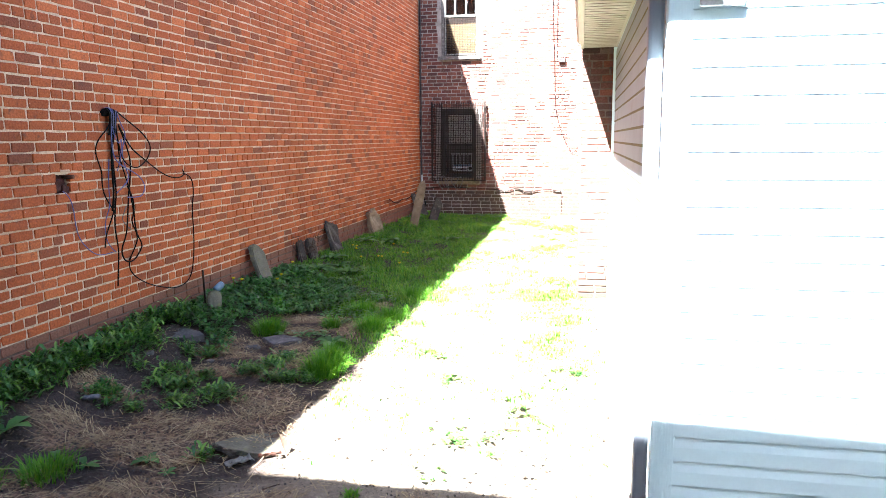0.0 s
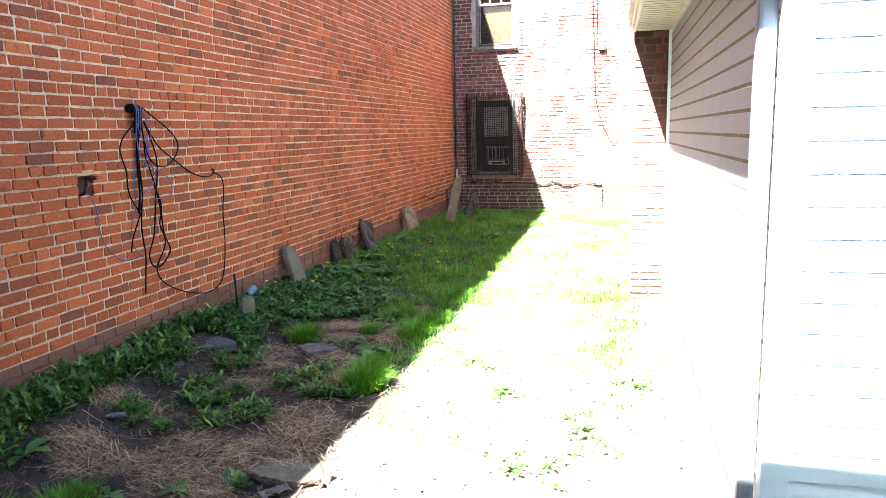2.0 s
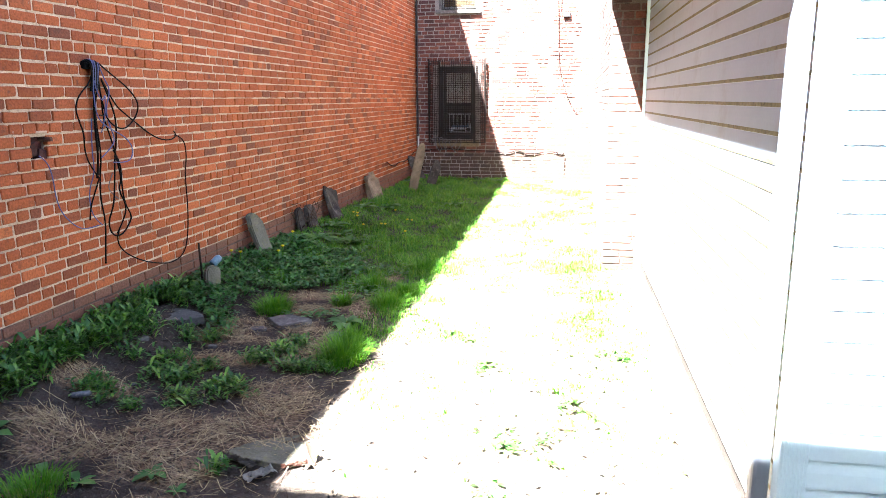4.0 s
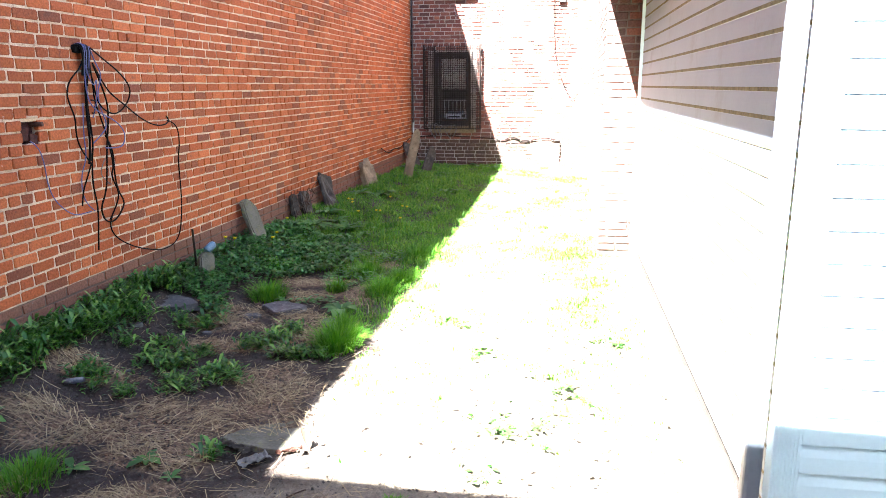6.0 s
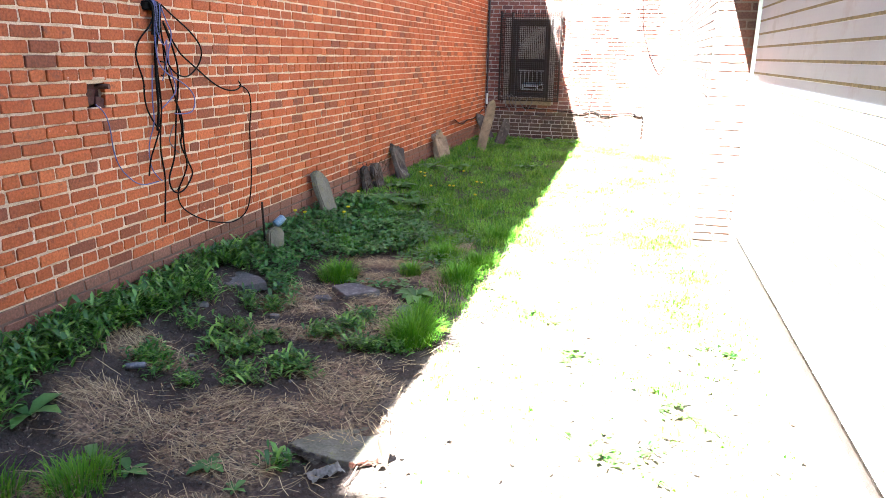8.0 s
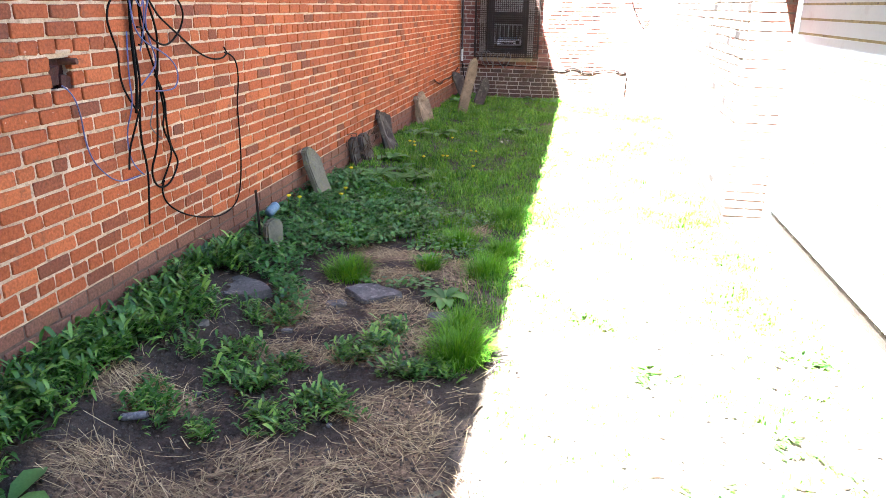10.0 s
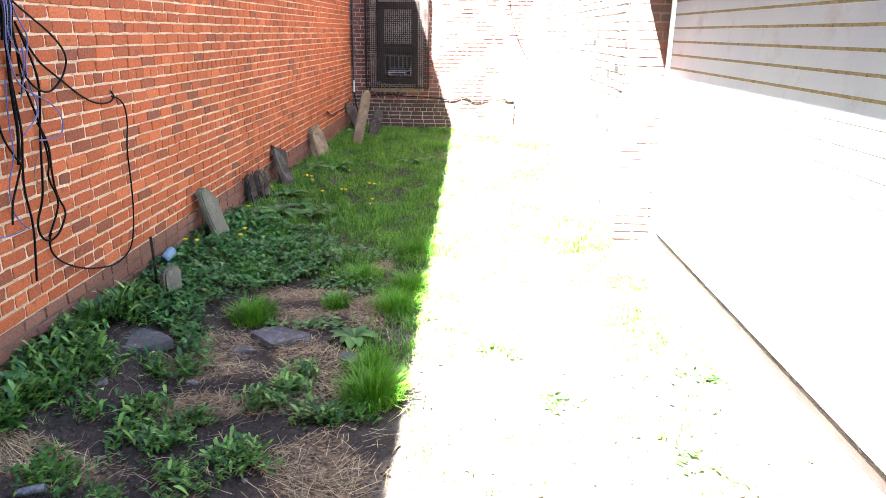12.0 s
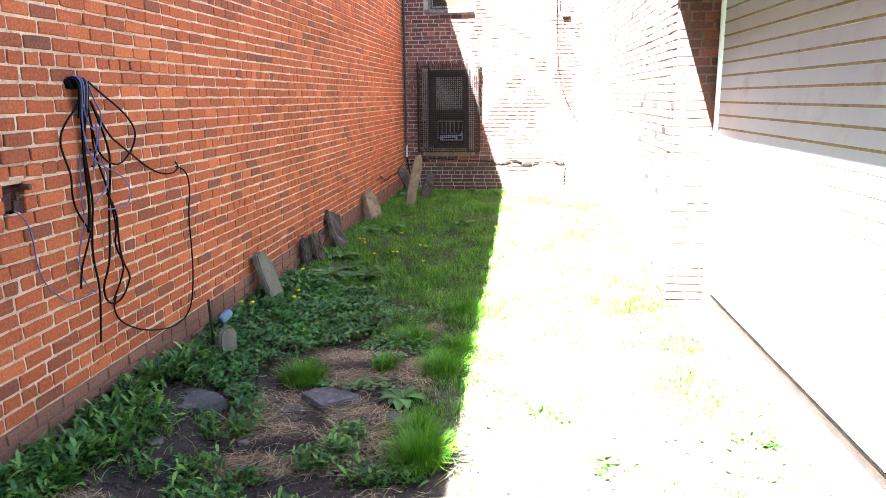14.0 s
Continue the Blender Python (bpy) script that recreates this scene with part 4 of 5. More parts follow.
cable([(4.80, 1.86), (4.78, 1.72), (4.83, 1.6), (4.88, 1.68), (4.87, 1.5), (4.80, 1.42)], 0.004, M_blue_cable, 0.045, 10.5)
cable([(4.77, 1.51), (4.72, 1.32), (4.72, 1.18), (4.66, 1.06), (4.67, 0.92), (4.71, 0.85), (4.74, 0.83)], 0.004, M_blue_cable, 0.02, 11)
cable([(4.28, 1.31), (4.32, 1.28), (4.36, 1.17), (4.38, 1.06), (4.4, 0.96), (4.47, 0.88), (4.55, 0.84), (4.63, 0.82), (4.72, 0.83)], 0.004, M_blue_cable, 0.014, 12)
cable([(4.91, 1.15), (4.85, 1.09), (4.87, 1.03), (4.96, 0.97)], 0.0035, M_grey_cable, 0.015, 13)
cable([(4.79, 1.53), (4.85, 1.53), (4.86, 1.49), (4.82, 1.44), (4.79, 1.45)], 0.0055, M_black_cable, 0.04, 14)
cable([(5.71, 1.36), (5.70, 1.40), (5.73, 1.37), (5.70, 1.35)], 0.005, M_black_cable, 0.014, 15, "tie")

pipe = empty("wall_tap", (WALL_X, 4.31, 1.34))
tagged(pipe, "rusted pipe stub in a broken hole of the brick wall", "pipe")
po = Vector((-WALL_X, -4.31, -1.34))
part("socket", box((-2.32, 4.23, 1.285), (-2.25, 4.38, 1.44)), M_maroon, pipe, "dark hole lining").location = po
tube("stub", [(-2.25, 4.36, 1.40), (-2.2, 4.37, 1.40), (-2.175, 4.375, 1.402)], 0.014, M_rust, pipe, res=3).location = po


def broken_piece(name, lo, hi, material, seed, label):
    b = box(lo, hi, 0.006)
    bmesh.ops.triangulate(b, faces=b.faces[:])
    bmesh.ops.subdivide_edges(b, edges=[e for e in b.edges if e.calc_length() > 0.03], cuts=1, use_grid_fill=True)
    roughen(b, 0.012, 22, seed)
    part(name, b, material, pipe, label).location = po


broken_piece("broken_brick", (-2.245, 4.238, 1.31), (-2.212, 4.30, 1.39), M_maroon, 4, "dark red broken brick")
broken_piece("broken_brick", (-2.245, 4.31, 1.285), (-2.215, 4.372, 1.345), M_maroon, 6, "dark red broken brick")
broken_piece("mortar_smear", (-2.215, 4.235, 1.432), (-2.199, 4.37, 1.448), M_mortar, 9, "pale smear of mortar")
broken_piece("mortar_smear", (-2.22, 4.27, 1.278), (-2.203, 4.34, 1.294), M_mortar, 12, "pale smear of mortar")

# wires on the far wall
w = empty("wall_wires", (-0.5, BACK_Y, 0.6))
tagged(w, "grey wires strung along the foot of the far brick wall", "cables")
wo = Vector((0.5, -BACK_Y, -0.6))
for s in range(2):
    pts = [(-2.16, BACK_Y - 0.015, 0.64), (-1.7, BACK_Y - 0.02, 0.70 - 0.03 * s), (-1.2, BACK_Y - 0.02, 0.66), (-0.7, BACK_Y - 0.02, 0.64), (-0.42, BACK_Y - 0.02, 0.60 - 0.02 * s), (-0.26, BACK_Y - 0.02, 0.68), (-0.05, BACK_Y - 0.02, 0.58 - 0.03 * s), (0.2, BACK_Y - 0.02, 0.63), (0.42, BACK_Y - 0.02, 0.65), (0.55, BACK_Y - 0.02, 0.58 + 0.03 * s), (0.64, BACK_Y - 0.02, 0.62), (0.64, BACK_Y - 0.02, 0.40), (0.63, BACK_Y - 0.02, 0.2)]
    tube("wire", pts, 0.005, M_black_cable, w).location = wo
v = empty("drop_cable", (0.45, BACK_Y, 2.0))
tagged(v, "grey cable dropping down the far brick wall", "cables")
vo = Vector((-0.45, -BACK_Y, -2.0))
tube("wire", [(0.40, BACK_Y - 0.02, 6.5), (0.40, BACK_Y - 0.02, 4.2), (0.46, BACK_Y - 0.02, 3.0), (0.48, BACK_Y - 0.02, 2.2), (0.60, BACK_Y - 0.02, 1.75), (0.78, BACK_Y - 0.02, 1.38), (0.86, BACK_Y - 0.02, 1.34), (0.92, BACK_Y - 0.02, 1.45)], 0.0045, M_black_cable, v).location = vo
tube("wire", [(0.50, BACK_Y - 0.02, 6.5), (0.50, BACK_Y - 0.02, 4.2), (0.50, BACK_Y - 0.02, 3.14)], 0.0045, M_black_cable, v).location = vo
jb = part("junction_box", box((0.54, BACK_Y - 0.05, 3.05), (0.66, BACK_Y + 0.005, 3.13), 0.006), M_dark_paint)
tagged(jb, "small dark junction box on the far wall", "box")
c = empty("corner_conduit", (-2.17, BACK_Y, 1.6))
tagged(c, "dark cable and pipe running down the wall corner", "pipe")
co = Vector((2.17, -BACK_Y, -1.6))
tube("pipe", [(-2.165, BACK_Y - 0.03, 5.5), (-2.16, BACK_Y - 0.03, 3.0), (-2.165, BACK_Y - 0.03, 1.6), (-2.16, BACK_Y - 0.03, 0.9)], 0.014, M_dark_paint, c).location = co
tube("end_pipe", [(-2.16, BACK_Y - 0.03, 0.92), (-2.16, BACK_Y - 0.03, 0.72)], 0.018, M_white_plain, c, "white pipe end").location = co
tube("tail", [(-2.16, BACK_Y - 0.04, 0.72), (-2.12, BACK_Y - 0.06, 0.45), (-2.06, BACK_Y - 0.1, 0.30)], 0.01, M_black_cable, c).location = co
lw = tube("loose_wire", [(-2.185, 11.9, 0.62), (-2.18, 12.3, 0.48), (-2.18, 12.7, 0.56), (-2.18, 13.2, 0.5), (-2.18, 13.9, 0.64)], 0.008, M_black_cable)
tagged(lw, "loose dark wire sagging along the brick wall", "cable")
nest = empty("sill_wires", (-1.6, BACK_Y - 0.05, 0.86))
tagged(nest, "tangle of thin grey wires on the window sill", "cables")
r = random.Random(8)
for i in range(7):
    x0 = -1.72 + 0.06 * i
    p = [(x0, BACK_Y - 0.09, 0.87), (x0 + r.uniform(-0.1, 0.1), BACK_Y - 0.1, 0.86 + r.uniform(-0.02, 0.08)), (x0 + r.uniform(-0.15, 0.1), BACK_Y - 0.1, 0.80), (x0 + r.uniform(-0.15, 0.05), BACK_Y - 0.09, 0.66 + r.uniform(-0.04, 0.1))]
    t = tube("wire", p, 0.006, M_grey_cable, nest)
    t.location = Vector((1.6, -BACK_Y + 0.05, -0.86))


# ---- plants ----
G = np.random.default_rng(11)


def blades(xy, height, width, lean, rnd, az=None):
    """Grass blades: two segments each, bent over; arrays of verts and faces."""
    n = len(xy)
    a = rnd.uniform(0, 2 * np.pi, n) if az is None else az
    d = np.stack([np.cos(a), np.sin(a), np.zeros(n)], -1)
    s = np.stack([-np.sin(a), np.cos(a), np.zeros(n)], -1)
    base = np.column_stack([xy, ground_z(xy[:, 0], xy[:, 1]) - 0.006])
    up = np.array([0, 0, 1.0])
    h, w, k = height[:, None], width[:, None], lean[:, None]
    mid = base + d * h * k * 0.3 + up * h * 0.6 * np.sqrt(1 - 0.3 * k)
    tip = base + d * h * k + up * h * np.sqrt(np.clip(1 - k * k * 0.8, 0.05, 1))
    V = np.stack([base - s * w / 2, base + s * w / 2, mid + s * w * 0.42, mid - s * w * 0.42, tip], 1).reshape(-1, 3)
    i = np.arange(n) * 5
    return V, i


def blade_mesh(name, V, i, material):
    F = [(a, a + 1, a + 2, a + 3) for a in i.tolist()] + [(a + 3, a + 2, a + 4) for a in i.tolist()]
    return mesh_of(name, V.tolist(), F, material, smooth=True)


def leaves(base, az, L, W, rise, droop, fold=0.25, widths=(0.22, 0.9, 1.0, 0.08)):
    """Pointed leaves with a folded midrib, from a base point outwards."""
    n = len(L)
    d = np.stack([np.cos(az), np.sin(az)], -1)
    s = np.stack([-np.sin(az), np.cos(az)], -1)
    V = np.zeros((n, 12, 3))
    for k, (f, wf) in enumerate(zip((0.0, 0.35, 0.7, 1.0), widths)):
        c2 = base[:, :2] + d * (L * f)[:, None]
        z = base[:, 2] + L * (rise * f - droop * f * f)
        half = (W * wf / 2)
        for m, side in enumerate((-1, 0, 1)):
            V[:, k * 3 + m, :2] = c2 + s * (half * side)[:, None]
            V[:, k * 3 + m, 2] = z + (half * fold if side else 0)
    F = []
    q = [(k * 3 + m, k * 3 + m + 1, k * 3 + m + 4, k * 3 + m + 3) for k in range(3) for m in range(2)]
    return V.reshape(-1, 3), [tuple(i * 12 + v for v in f) for i in range(n) for f in q]


def plant_mesh(name, groups, material):
    V, F, n = [], [], 0
    for v, f in groups:
        V.append(v)
        F.extend([tuple(a + n for a in q) for q in f])
        n += len(v)
    return mesh_of(name, np.concatenate(V).tolist(), F, material, smooth=True)


def rosettes(xy, count, L, rnd, slim=0.3, rise=(0.5, 1.5), stem=0.05, spread=0.03):
    """Many-leaved upright weeds at the points xy; L: leaf length of each plant."""
    pts = np.repeat(xy, count, 0)
    Ls = np.repeat(L, count) * rnd.uniform(0.55, 1.15, len(pts))
    off = rnd.normal(0, spread, pts.shape)
    p = pts + off
    z = ground_z(p[:, 0], p[:, 1]) + rnd.uniform(0, 1, len(p)) * stem
    az = rnd.uniform(0, 2 * np.pi, len(p))
    ri = rnd.uniform(*rise, len(p))
    return leaves(np.column_stack([p, z]), az, Ls, Ls * slim * rnd.uniform(0.8, 1.25, len(p)), ri, ri * rnd.uniform(0.35, 0.75, len(p)))


def scatter(n, x0, x1, y0, y1, keep=None):
    p = np.column_stack([G.uniform(x0, x1, n), G.uniform(y0, y1, n)])
    if keep is not None:
        p = p[G.random(n) < keep(p[:, 0], p[:, 1])]
    return p


# weeds crowding the foot of the wall
def strip_keep(x, y):
    reach = 0.22 + 0.09 * np.sin(2.9 * y + 0.6) + 0.12 * smooth01((4.3 - y) / 1.2)
    return smooth01((WALL_X + 0.12 + reach - x) / 0.12)


p = scatter(1000, -2.18, -1.5, 1.2, 5.5, strip_keep)
p = p[np.hypot((p[:, 0] + 1.87) / 0.23, (p[:, 1] - 5.02) / 0.18) > 1]
wall_weeds = plant_mesh("wall_weeds", [rosettes(p, 26, G.uniform(0.036, 0.080, len(p)), G, 0.27, (0.4, 2.1), 0.11, 0.03)], M_weed)
tagged(new("wall_weeds", wall_weeds), "dense broad-leaved green weeds along the wall foot", "weeds", kind="stuff")

CLUMPS = [(-1.46, 4.30, 0.14, 20), (-1.80, 4.36, 0.06, 5), (-1.04, 4.62, 0.09, 12), (-1.0, 4.80, 0.08, 10), (-0.97, 4.95, 0.06, 8), (-0.74, 4.46, 0.10, 11), (-1.05, 4.18, 0.11, 14),
          (-1.18, 3.98, 0.07, 7), (-1.71, 3.95, 0.11, 13), (-1.66, 4.86, 0.08, 9), (-1.54, 4.95, 0.07, 8), (-1.32, 4.46, 0.08, 8), (-1.60, 4.50, 0.06, 6), (-1.48, 3.86, 0.06, 6),
          (-1.28, 4.05, 0.05, 5), (-0.62, 4.52, 0.06, 6), (-2.04, 4.72, 0.07, 8), (-0.70, 3.30, 0.03, 3)]
for x, y, r, k in CLUMPS:
    p = np.column_stack([x + G.normal(0, r * 0.6, k), y + G.normal(0, r * 0.6, k)])
    me = plant_mesh("weed_clump", [rosettes(p, 26, G.uniform(0.026, 0.06, k), G, 0.29, (0.3, 1.7), 0.05, 0.026)], M_weed)
    tagged(new("weed_clump", me), "clump of green broad-leaved weeds on dark soil", "weeds", group="weed clumps on the soil", kind="stuff")


# ground ivy between the wall and the flat stones
def ivy_keep(x, y):
    right = -1.50 + 0.14 * np.sin(3 * y) + 0.35 * smooth01((y - 5.6) / 1.2)
    return smooth01((right - x) / 0.2) * 0.95


p = scatter(21000, -2.19, -1.0, 5.05, 7.6, ivy_keep)
p = p[np.hypot((p[:, 0] + 1.90) / 0.22, (p[:, 1] - 5.05) / 0.17) > 1]
n = len(p)
z = ground_z(p[:, 0], p[:, 1]) + G.uniform(0.01, 0.05, n) + 0.06 * blotches(p[:, 0], p[:, 1], 0.13, 61)
Ls = G.uniform(0.012, 0.033, n)
ivy = leaves(np.column_stack([p, z]), G.uniform(0, 2 * np.pi, n), Ls, Ls * G.uniform(0.75, 1.05, n), G.uniform(-0.3, 1.2, n), G.uniform(0.1, 0.6, n), 0.3, (0.5, 1.0, 0.85, 0.2))
tagged(new("ground_ivy", plant_mesh("ground_ivy", [ivy], M_ivy)), "low dark green ground ivy beside the wall", "weeds", kind="stuff")
p = scatter(1800, -1.5, -0.65, 5.5, 7.2, lambda x, y: (np.sin(5 * x + 3 * y) * np.sin(4 * y - 2 * x) > 0.1) * (1 - thatch_at(x, y)))
n = len(p)
Ls = G.uniform(0.022, 0.045, n)
low = leaves(np.column_stack([p, ground_z(p[:, 0], p[:, 1]) + G.uniform(0.01, 0.05, n)]), G.uniform(0, 2 * np.pi, n), Ls, Ls * G.uniform(0.6, 0.95, n), G.uniform(0, 0.7, n), G.uniform(0.1, 0.4, n), 0.2, (0.5, 1.0, 0.85, 0.2))
tagged(new("clover_patch", plant_mesh("clover_patch", [low], M_ivy)), "low clover-like leaves scattered in the grass", "weeds", kind="stuff")


# meadow grass
def grass_keep(x, y):
    far = smooth01((y - 5.7 - 0.25 * np.sin(4 * x) - 0.5 * smooth01((-x - 0.9) / 0.5)) / 0.7)
    edge = smooth01((x + 0.85) / 0.15) * smooth01((y - 5.0) / 0.3)
    shade = np.maximum(far, edge) * (0.72 + 0.28 * np.sign(np.sin(9 * x + 4 * y) * np.sin(8 * y - 3 * x) + 0.4))
    patch = np.clip(0.5 + 0.3 * np.sin(2.1 * x + 1.3 * y + 1.0) * np.sin(3.3 * y - 1.9 * x) + 0.3 * np.sin(6.3 * x - 2.2 * y) * np.sin(7.9 * y + 4 * x), 0, 1)
    spots = smooth01((blotches(x, y, 0.55, 71) * 0.6 + blotches(x, y, 0.2, 72) * 0.4 - 0.36) / 0.22)
    sunny = (0.06 + 1.3 * spots * (0.5 + 0.5 * patch)) * smooth01((y - 3.3) / 1.0) * (0.4 + 0.6 * smooth01((y - 4.0) / 2)) * (1 - 0.7 * smooth01((x - 1.0) / 0.3))
    t = smooth01((x + 0.42) / 0.12)
    return (shade * (1 - t) + sunny * t) * (1 - 0.9 * thatch_at(x, y))


p = scatter(270000, -2.18, 1.38, 3.0, 14.15, grass_keep)
p = p[(p[:, 0] > -1.95) | (p[:, 1] > 7)]
n = len(p)
hgt = G.uniform(0.028, 0.078, n) * (0.75 + 0.5 * smooth01(np.sin(5 * p[:, 0] + 1) * np.sin(4 * p[:, 1]) + 0.3)) * (0.4 + 1.5 * blotches(p[:, 0], p[:, 1], 0.11, 81) * (0.5 + blotches(p[:, 0], p[:, 1], 0.5, 82))) * np.where(p[:, 0] > -0.4, 0.5, 1.0)
V, i = blades(p, hgt, G.uniform(0.0028, 0.0055, n) * np.where(p[:, 0] > -0.4, 1.9, 1.0), G.uniform(0.25, 0.95, n), G)
tagged(new("meadow_grass", blade_mesh("meadow_grass", V, i, M_grass)), "short green meadow grass covering the far yard", "grass", kind="stuff")

TUFTS = [(-0.56, 4.70, 0.13, 0.17, 520), (-0.60, 4.98, 0.10, 0.15, 300), (-1.44, 5.68, 0.13, 0.15, 420), (-0.96, 5.92, 0.08, 0.12, 160), (-0.57, 5.85, 0.13, 0.15, 320),
         (-1.32, 2.98, 0.13, 0.12, 230), (-1.55, 2.82, 0.10, 0.11, 130), (0.21, 3.10, 0.035, 0.05, 60), (-0.52, 6.3, 0.12, 0.14, 280), (-1.62, 6.35, 0.10, 0.12, 200), (-0.55, 7.1, 0.14, 0.13, 300), (-0.85, 6.45, 0.14, 0.13, 280)]
for x, y, r, h, k in TUFTS:
    k = int(k * 1.7)
    a, q = G.uniform(0, 2 * np.pi, k), np.sqrt(G.random(k)) * r * G.uniform(0.6, 1.15, k)
    p = np.column_stack([x + q * np.cos(a), y + q * np.sin(a)])
    V, i = blades(p, G.uniform(0.45, 1.2, k) * h, G.uniform(0.003, 0.006, k), np.clip(0.25 + 0.6 * q / r + G.normal(0, 0.15, k), 0.1, 0.97), G, a + G.normal(0, 0.6, k))
    tagged(new("grass_tuft", blade_mesh("grass_tuft", V, i, M_tuft)), "tall bright green grass tuft", "grass", group="grass tufts")


def dock(x, y, k, L, rise=(0.25, 0.8), slim=0.42):
    az = np.linspace(0, 2 * np.pi, k, endpoint=False) + G.uniform(-0.3, 0.3, k)
    ls = L * G.uniform(0.65, 1.15, k)
    ri = G.uniform(*rise, k)
    g = leaves(np.tile([x, y, gz(x, y) + 0.01], (k, 1)), az, ls, ls * slim * G.uniform(0.8, 1.2, k), ri, ri * G.uniform(0.6, 1.0, k), 0.3, (0.12, 0.85, 0.95, 0.1))
    tagged(new("dock_plant", plant_mesh("dock_plant", [g], M_dock)), "broad-leaved dock rosette in the grass", "weeds", group="dock plants")


for x, y, k, L in [(-0.76, 5.40, 11, 0.15), (-1.86, 7.85, 13, 0.22), (-1.62, 8.15, 11, 0.2), (-1.90, 8.45, 10, 0.2), (-1.55, 8.5, 9, 0.17), (-1.72, 7.95, 10, 0.18), (-1.45, 8.3, 9, 0.16), (-1.75, 8.3, 9, 0.18), (-2.0, 7.6, 9, 0.18), (-1.35, 8.0, 8, 0.13), (-0.92, 11.1, 12, 0.2), (-1.75, 10.3, 12, 0.22), (-0.6, 13.85, 14, 0.24),
                   (-0.85, 13.95, 10, 0.2), (-1.78, 3.22, 4, 0.17), (-1.40, 3.14, 3, 0.10), (-0.93, 3.22, 7, 0.09), (-1.95, 6.95, 9, 0.15), (-1.8, 6.6, 8, 0.13), (-0.75, 3.12, 5, 0.06), (-1.2, 3.1, 5, 0.08), (-1.95, 9.8, 9, 0.2), (-1.3, 12.9, 9, 0.12), (-2.0, 12.9, 9, 0.2)]:
    dock(x, y, k, L)
for x, y, k, r in [(0.35, 4.73, 7, 0.1), (0.62, 3.81, 12, 0.2), (1.13, 5.03, 6, 0.08), (0.86, 4.21, 6, 0.1), (0.06, 11.3, 12, 0.25), (0.85, 11.4, 12, 0.25), (0.5, 3.35, 4, 0.08), (0.1, 5.3, 6, 0.15), (0.95, 6.6, 8, 0.15)]:
    p = np.column_stack([x + G.normal(0, r * 0.6, k), y + G.normal(0, r * 0.6, k)])
    me = plant_mesh("weed_clump", [rosettes(p, 9, G.uniform(0.03, 0.06, k), G, 0.4, (0.2, 0.9), 0.02, 0.02)], M_weed)
    tagged(new("weed_clump", me), "low weed clump on pale soil in the sun", "weeds", group="weed clumps on the dry soil", kind="stuff")

# dandelions
for x, y, h in [(-1.84, 6.69, 0.13), (-1.82, 6.74, 0.18), (-1.99, 7.4, 0.13), (-1.86, 9.03, 0.11), (-1.47, 8.9, 0.11), (-1.43, 8.93, 0.1), (-1.22, 9.22, 0.11), (-1.17, 9.25, 0.1), (-1.63, 8.68, 0.12), (-1.83, 9.1, 0.1), (-1.8, 9.0, 0.1), (-2.02, 6.3, 0.14), (-2.08, 6.25, 0.16), (-1.1, 8.6, 0.1), (-1.55, 9.9, 0.1)]:
    d = empty("dandelion", (x, y, gz(x, y)))
    tagged(d, "yellow dandelion flower standing in the grass", "flower", group="dandelions")
    tube("stem", [(0, 0, -0.01), (0.004, 0.003, h * 0.6), (0.012, 0.0, h)], 0.0025, M_tuft, d, res=1)
    b = lathe([(0.004, h - 0.004), (0.014, h + 0.003), (0.017, h + 0.008), (0.012, h + 0.012), (0.004, h + 0.014)], 14)
    for k, vtx in enumerate(b.verts):
        vtx.co.x += 0.012
        vtx.co.z += 0.002 * math.sin(k * 2.4)
    part("flower_head", b, M_yellow, d, "yellow flower head")


# dry straw lying in mats
def strands(p, rnd, lo=0.04, hi=0.16):
    n = len(p)
    a = np.where(rnd.random(n) < 0.6, rnd.normal(0.35, 0.5, n) + 0.9 * np.sin(5 * p[:, 0] + 7 * p[:, 1]), rnd.uniform(0, np.pi, n))
    L, w = rnd.uniform(lo, hi, n), rnd.uniform(0.0016, 0.0036, n)
    d = np.stack([np.cos(a), np.sin(a)], -1)
    s = np.stack([-np.sin(a), np.cos(a)], -1)
    V = np.zeros((n, 6, 3))
    for k, f in enumerate((-0.5, 0.0, 0.5)):
        c = p + d * (L * f)[:, None] + s * (rnd.normal(0, 0.006, n) * (k == 1))[:, None]
        z = ground_z(c[:, 0], c[:, 1]) + rnd.uniform(0.003, 0.034, n)
        for m, e in enumerate((-1, 1)):
            V[:, k * 2 + m, :2] = c + s * (w * e / 2)[:, None]
            V[:, k * 2 + m, 2] = z
    F = [tuple(i * 6 + v for v in q) for i in range(n) for q in ((0, 1, 3, 2), (2, 3, 5, 4))]
    return V.reshape(-1, 3), F


p = scatter(110000, -2.0, 1.4, 2.0, 7.2, lambda x, y: thatch_at(x, y) * (0.10 + 0.34 * smooth01(0.5 + 0.9 * np.sin(11 * x + 3 * y) * np.sin(13 * y - 5 * x))) + 0.022)
v, f = strands(p, G)
tagged(new("straw", mesh_of("straw", v.tolist(), f, M_straw)), "dry tan straw lying in mats on the soil", "straw", kind="stuff")
p = scatter(2600, -0.4, 1.4, 3.2, 12.0)
v, f = strands(p, G, 0.02, 0.07)
tagged(new("dry_litter", mesh_of("dry_litter", v.tolist(), f, M_wood)), "fine dry twigs and litter on pale soil", "litter", kind="stuff")
p = scatter(1700, -0.4, 1.4, 3.3, 11.0, lambda x, y: 0.35 + 0.6 * smooth01((x - 0.2) / 0.6))
n = len(p)
Ls = G.uniform(0.012, 0.035, n)
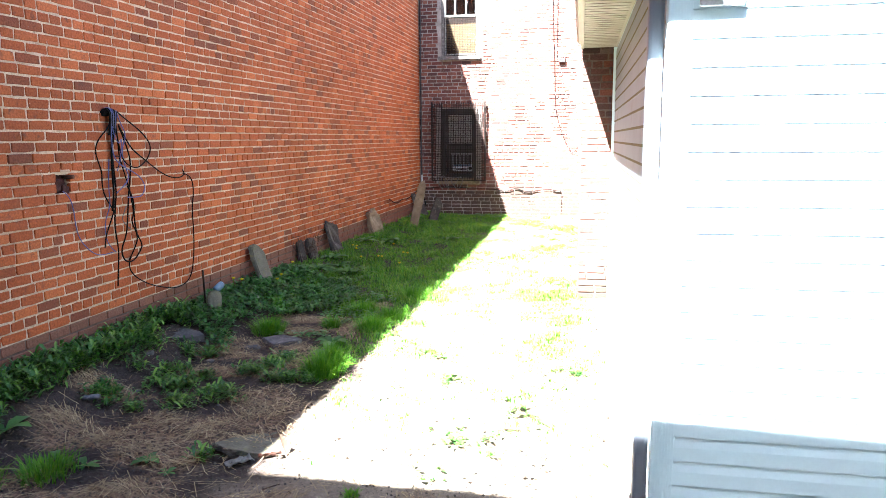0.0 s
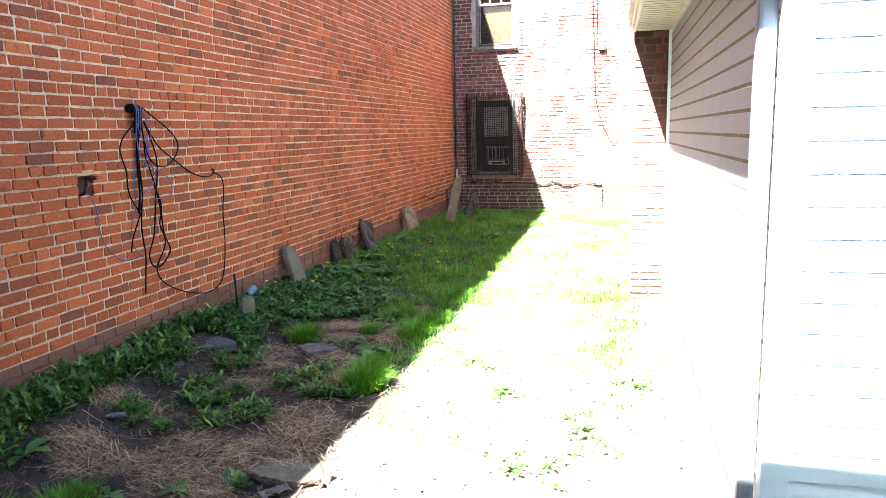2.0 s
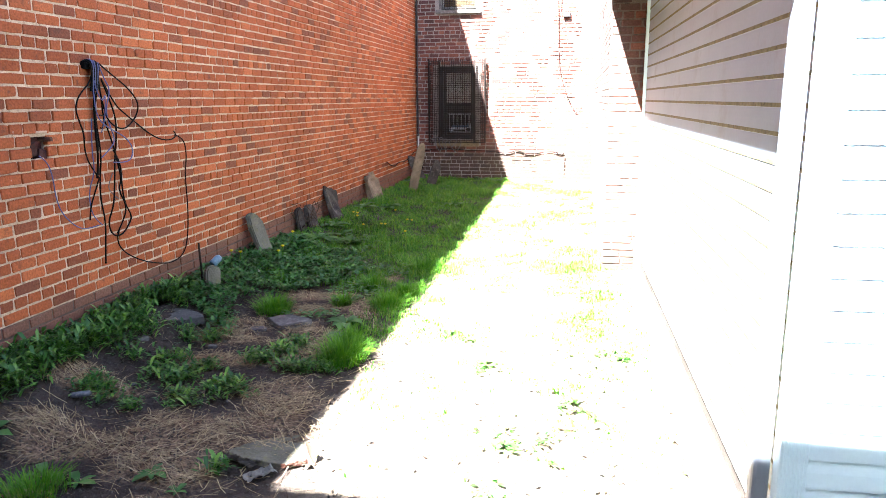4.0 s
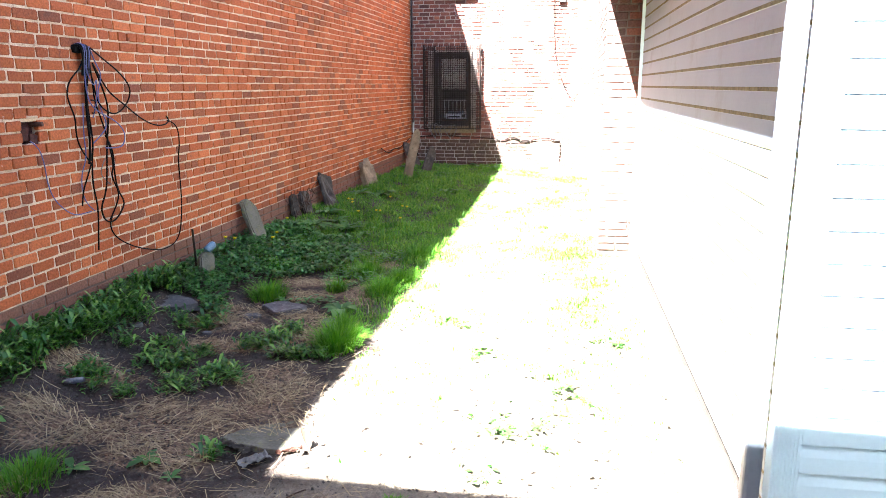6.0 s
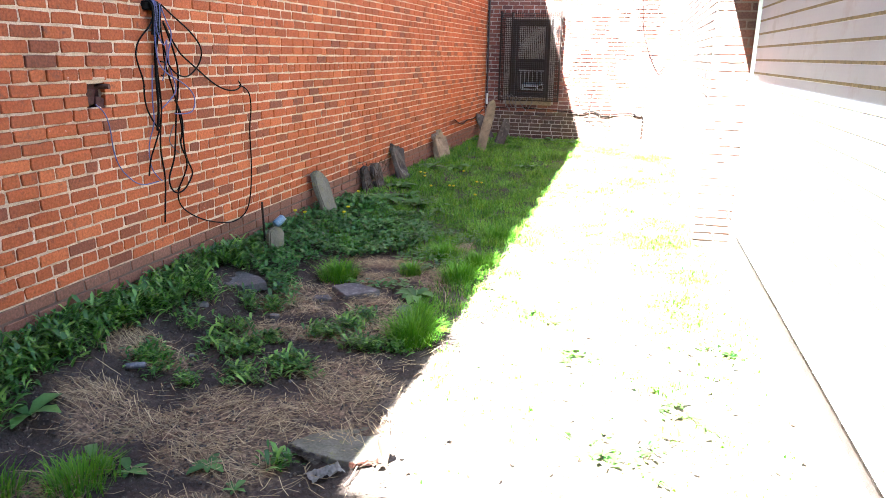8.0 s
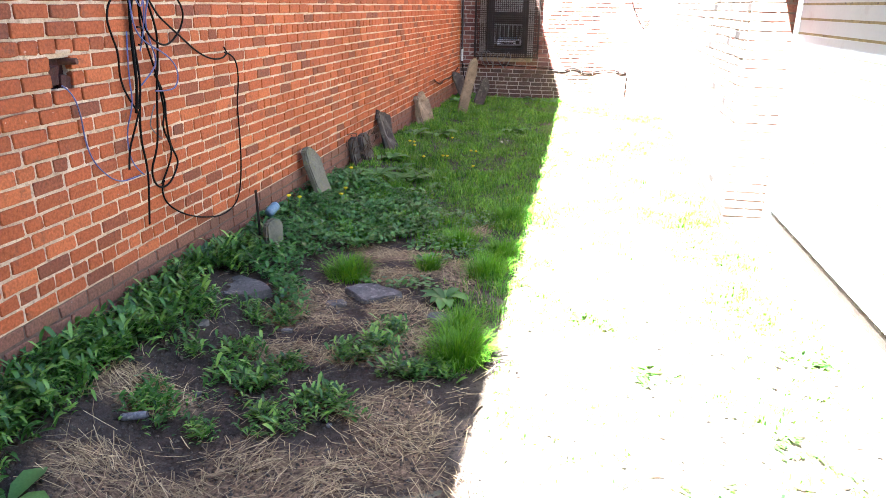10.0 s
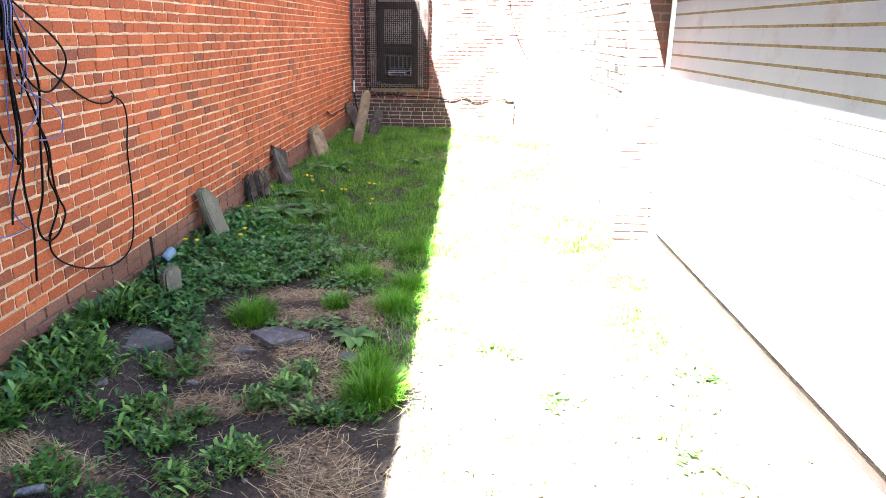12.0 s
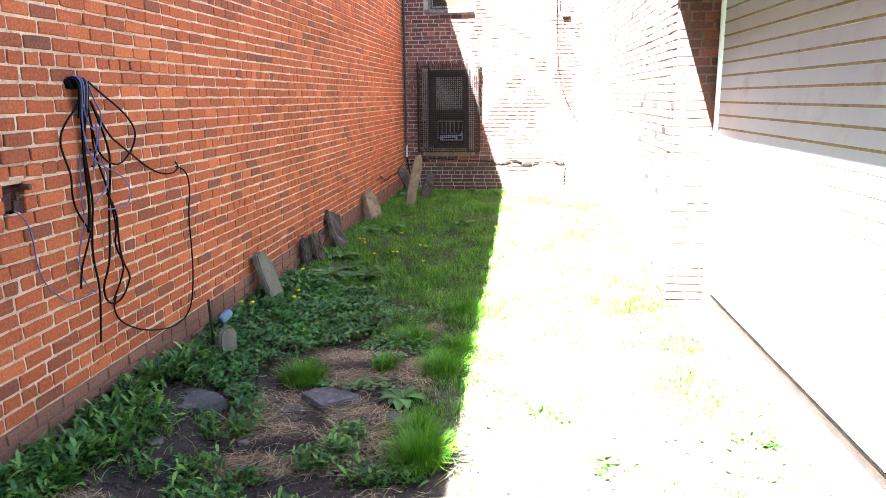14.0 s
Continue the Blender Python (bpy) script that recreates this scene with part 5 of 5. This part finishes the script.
g = leaves(np.column_stack([p, ground_z(p[:, 0], p[:, 1]) + G.uniform(0.004, 0.014, n)]), G.uniform(0, 2 * np.pi, n), Ls, Ls * G.uniform(0.4, 0.9, n), G.uniform(-0.2, 0.9, n), G.uniform(0, 0.8, n), 0.5, (0.4, 1.0, 0.9, 0.2))
tagged(new("dead_leaves", plant_mesh("dead_leaves", [g], M_wood)), "small curled dead leaves on the pale soil", "litter", kind="stuff")
# soil crumbs
def crumbs(p, rnd):
    n = len(p)
    r = rnd.uniform(0.0025, 0.009, n)
    o = np.array([(1, 0, 0), (0, 1, 0), (-1, 0, 0), (0, -1, 0), (0, 0, 1), (0, 0, -1)], float)
    V = np.column_stack([p, ground_z(p[:, 0], p[:, 1]) + r * 0.4])[:, None] + o[None] * (r[:, None, None] * rnd.uniform(0.6, 1.3, (n, 6, 1)))
    q = [(0, 1, 4), (1, 2, 4), (2, 3, 4), (3, 0, 4), (1, 0, 5), (2, 1, 5), (3, 2, 5), (0, 3, 5)]
    return V.reshape(-1, 3), [tuple(i * 6 + a for a in t) for i in range(n) for t in q]


p = scatter(18000, -2.0, 0.9, 2.2, 5.8, lambda x, y: smooth01((-0.2 - x) / 0.5) + 0.2)
v, f = crumbs(p, G)
tagged(new("soil_crumbs", mesh_of("soil_crumbs", v.tolist(), f, M_stone)), "loose crumbs of dark soil", "soil", kind="stuff")
# sticks and a leaf in the sun
for x, y, L, a, r in [(0.85, 4.0, 0.085, -5, 0.009), (1.25, 5.42, 0.07, -10, 0.005), (0.30, 3.93, 0.09, 15, 0.004), (-0.2, 3.12, 0.09, 50, 0.003), (-1.6, 4.28, 0.2, -35, 0.004), (-0.4, 4.28, 0.07, 70, 0.004), (0.7, 2.98, 0.06, 40, 0.003)]:
    z = gz(x, y) + r + 0.004
    c, s = math.cos(radians(a)) * L / 2, math.sin(radians(a)) * L / 2
    t = tube("stick", [(x - c, y - s, z), (x + c * 0.2, y + s * 0.2 + 0.006, z + 0.004), (x + c, y + s, z)], r, M_wood)
    tagged(t, "short brown stick lying on the ground", "stick", group="sticks")
g = leaves(np.array([[-0.275, 3.46, gz(-0.275, 3.46) + 0.004], [-0.27, 3.465, gz(-0.27, 3.465) + 0.006], [-0.28, 3.455, gz(-0.28, 3.455) + 0.004]]), np.array([1.9, 2.6, 4.4]), np.array([0.05, 0.06, 0.05]), np.array([0.03, 0.034, 0.026]), np.array([1.9, 1.4, 0.6]), np.array([0.5, -0.2, 0.3]), 0.8, (0.3, 1.0, 0.8, 0.15))
tagged(new("dead_leaf", plant_mesh("dead_leaf", [g], M_wood)), "curled brown dead leaf standing on pale soil", "leaf")
# dead vine over the small dark stones
vine = empty("dead_vine", (-2.1, 8.1, gz(-2.1, 8.1)))
tagged(vine, "tangle of dead brown vine over the small stones", "vine")
r = random.Random(3)
for i in range(26):
    y0, z0 = r.uniform(-0.22, 0.25), r.uniform(0.02, 0.28)
    q = [(r.uniform(-0.04, 0.14), y0, z0)]
    for k in range(4):
        q.append((min(max(q[-1][0] + r.uniform(-0.05, 0.05), -0.07), 0.16), q[-1][1] + r.uniform(-0.08, 0.08), max(0.01, q[-1][2] + r.uniform(-0.07, 0.08))))
    tube("tendril", q, 0.0035, M_wood, vine, res=1)


# ---- bricks of the walls, last ----
brick_wall("brick_courses", (WALL_X, -0.6, 0), (0, 1, 0), (1, 0, 0), BACK_Y + 0.6, -0.05, WALL_H, M_brick, M_brick_base, HEADER_Z - 22 * COURSE, HEADER_Z, west, "red brick courses", holes=[(4.84, 4.97, 1.295, 1.43)], singles=(4.55, 6.85, 0.95, 2.13), seed=3)
brick_wall("brick_courses", (WALL_X, BACK_Y, 0), (1, 0, 0), (0, -1, 0), 3.4, -0.05, 7.5, M_brick_old, M_brick_foot, 0.62, 0.4, north, "old dark red brick courses", holes=[(0.33, 1.25, 0.72, 2.26), (0.38, 1.27, 3.15, 4.98)], seed=4)
# sun-paled tones on the east face, shade-darkened ones on its south strip
brick_wall("brick_courses", (1.12, 7.505, 0), (0, 1, 0), (-1, 0, 0), 6.69, -0.05, 4.6, M_brick_sunlit, M_brick_foot, 0.1, 0.4, east, "old dark red brick courses", seed=5)
brick_wall("brick_courses", (1.12, 7.505, 0), (1, 0, 0), (0, -1, 0), 0.42, -0.05, 4.6, M_brick_shaded, M_brick_foot, 0.1, 0.4, east, "old dark red brick courses", seed=6)
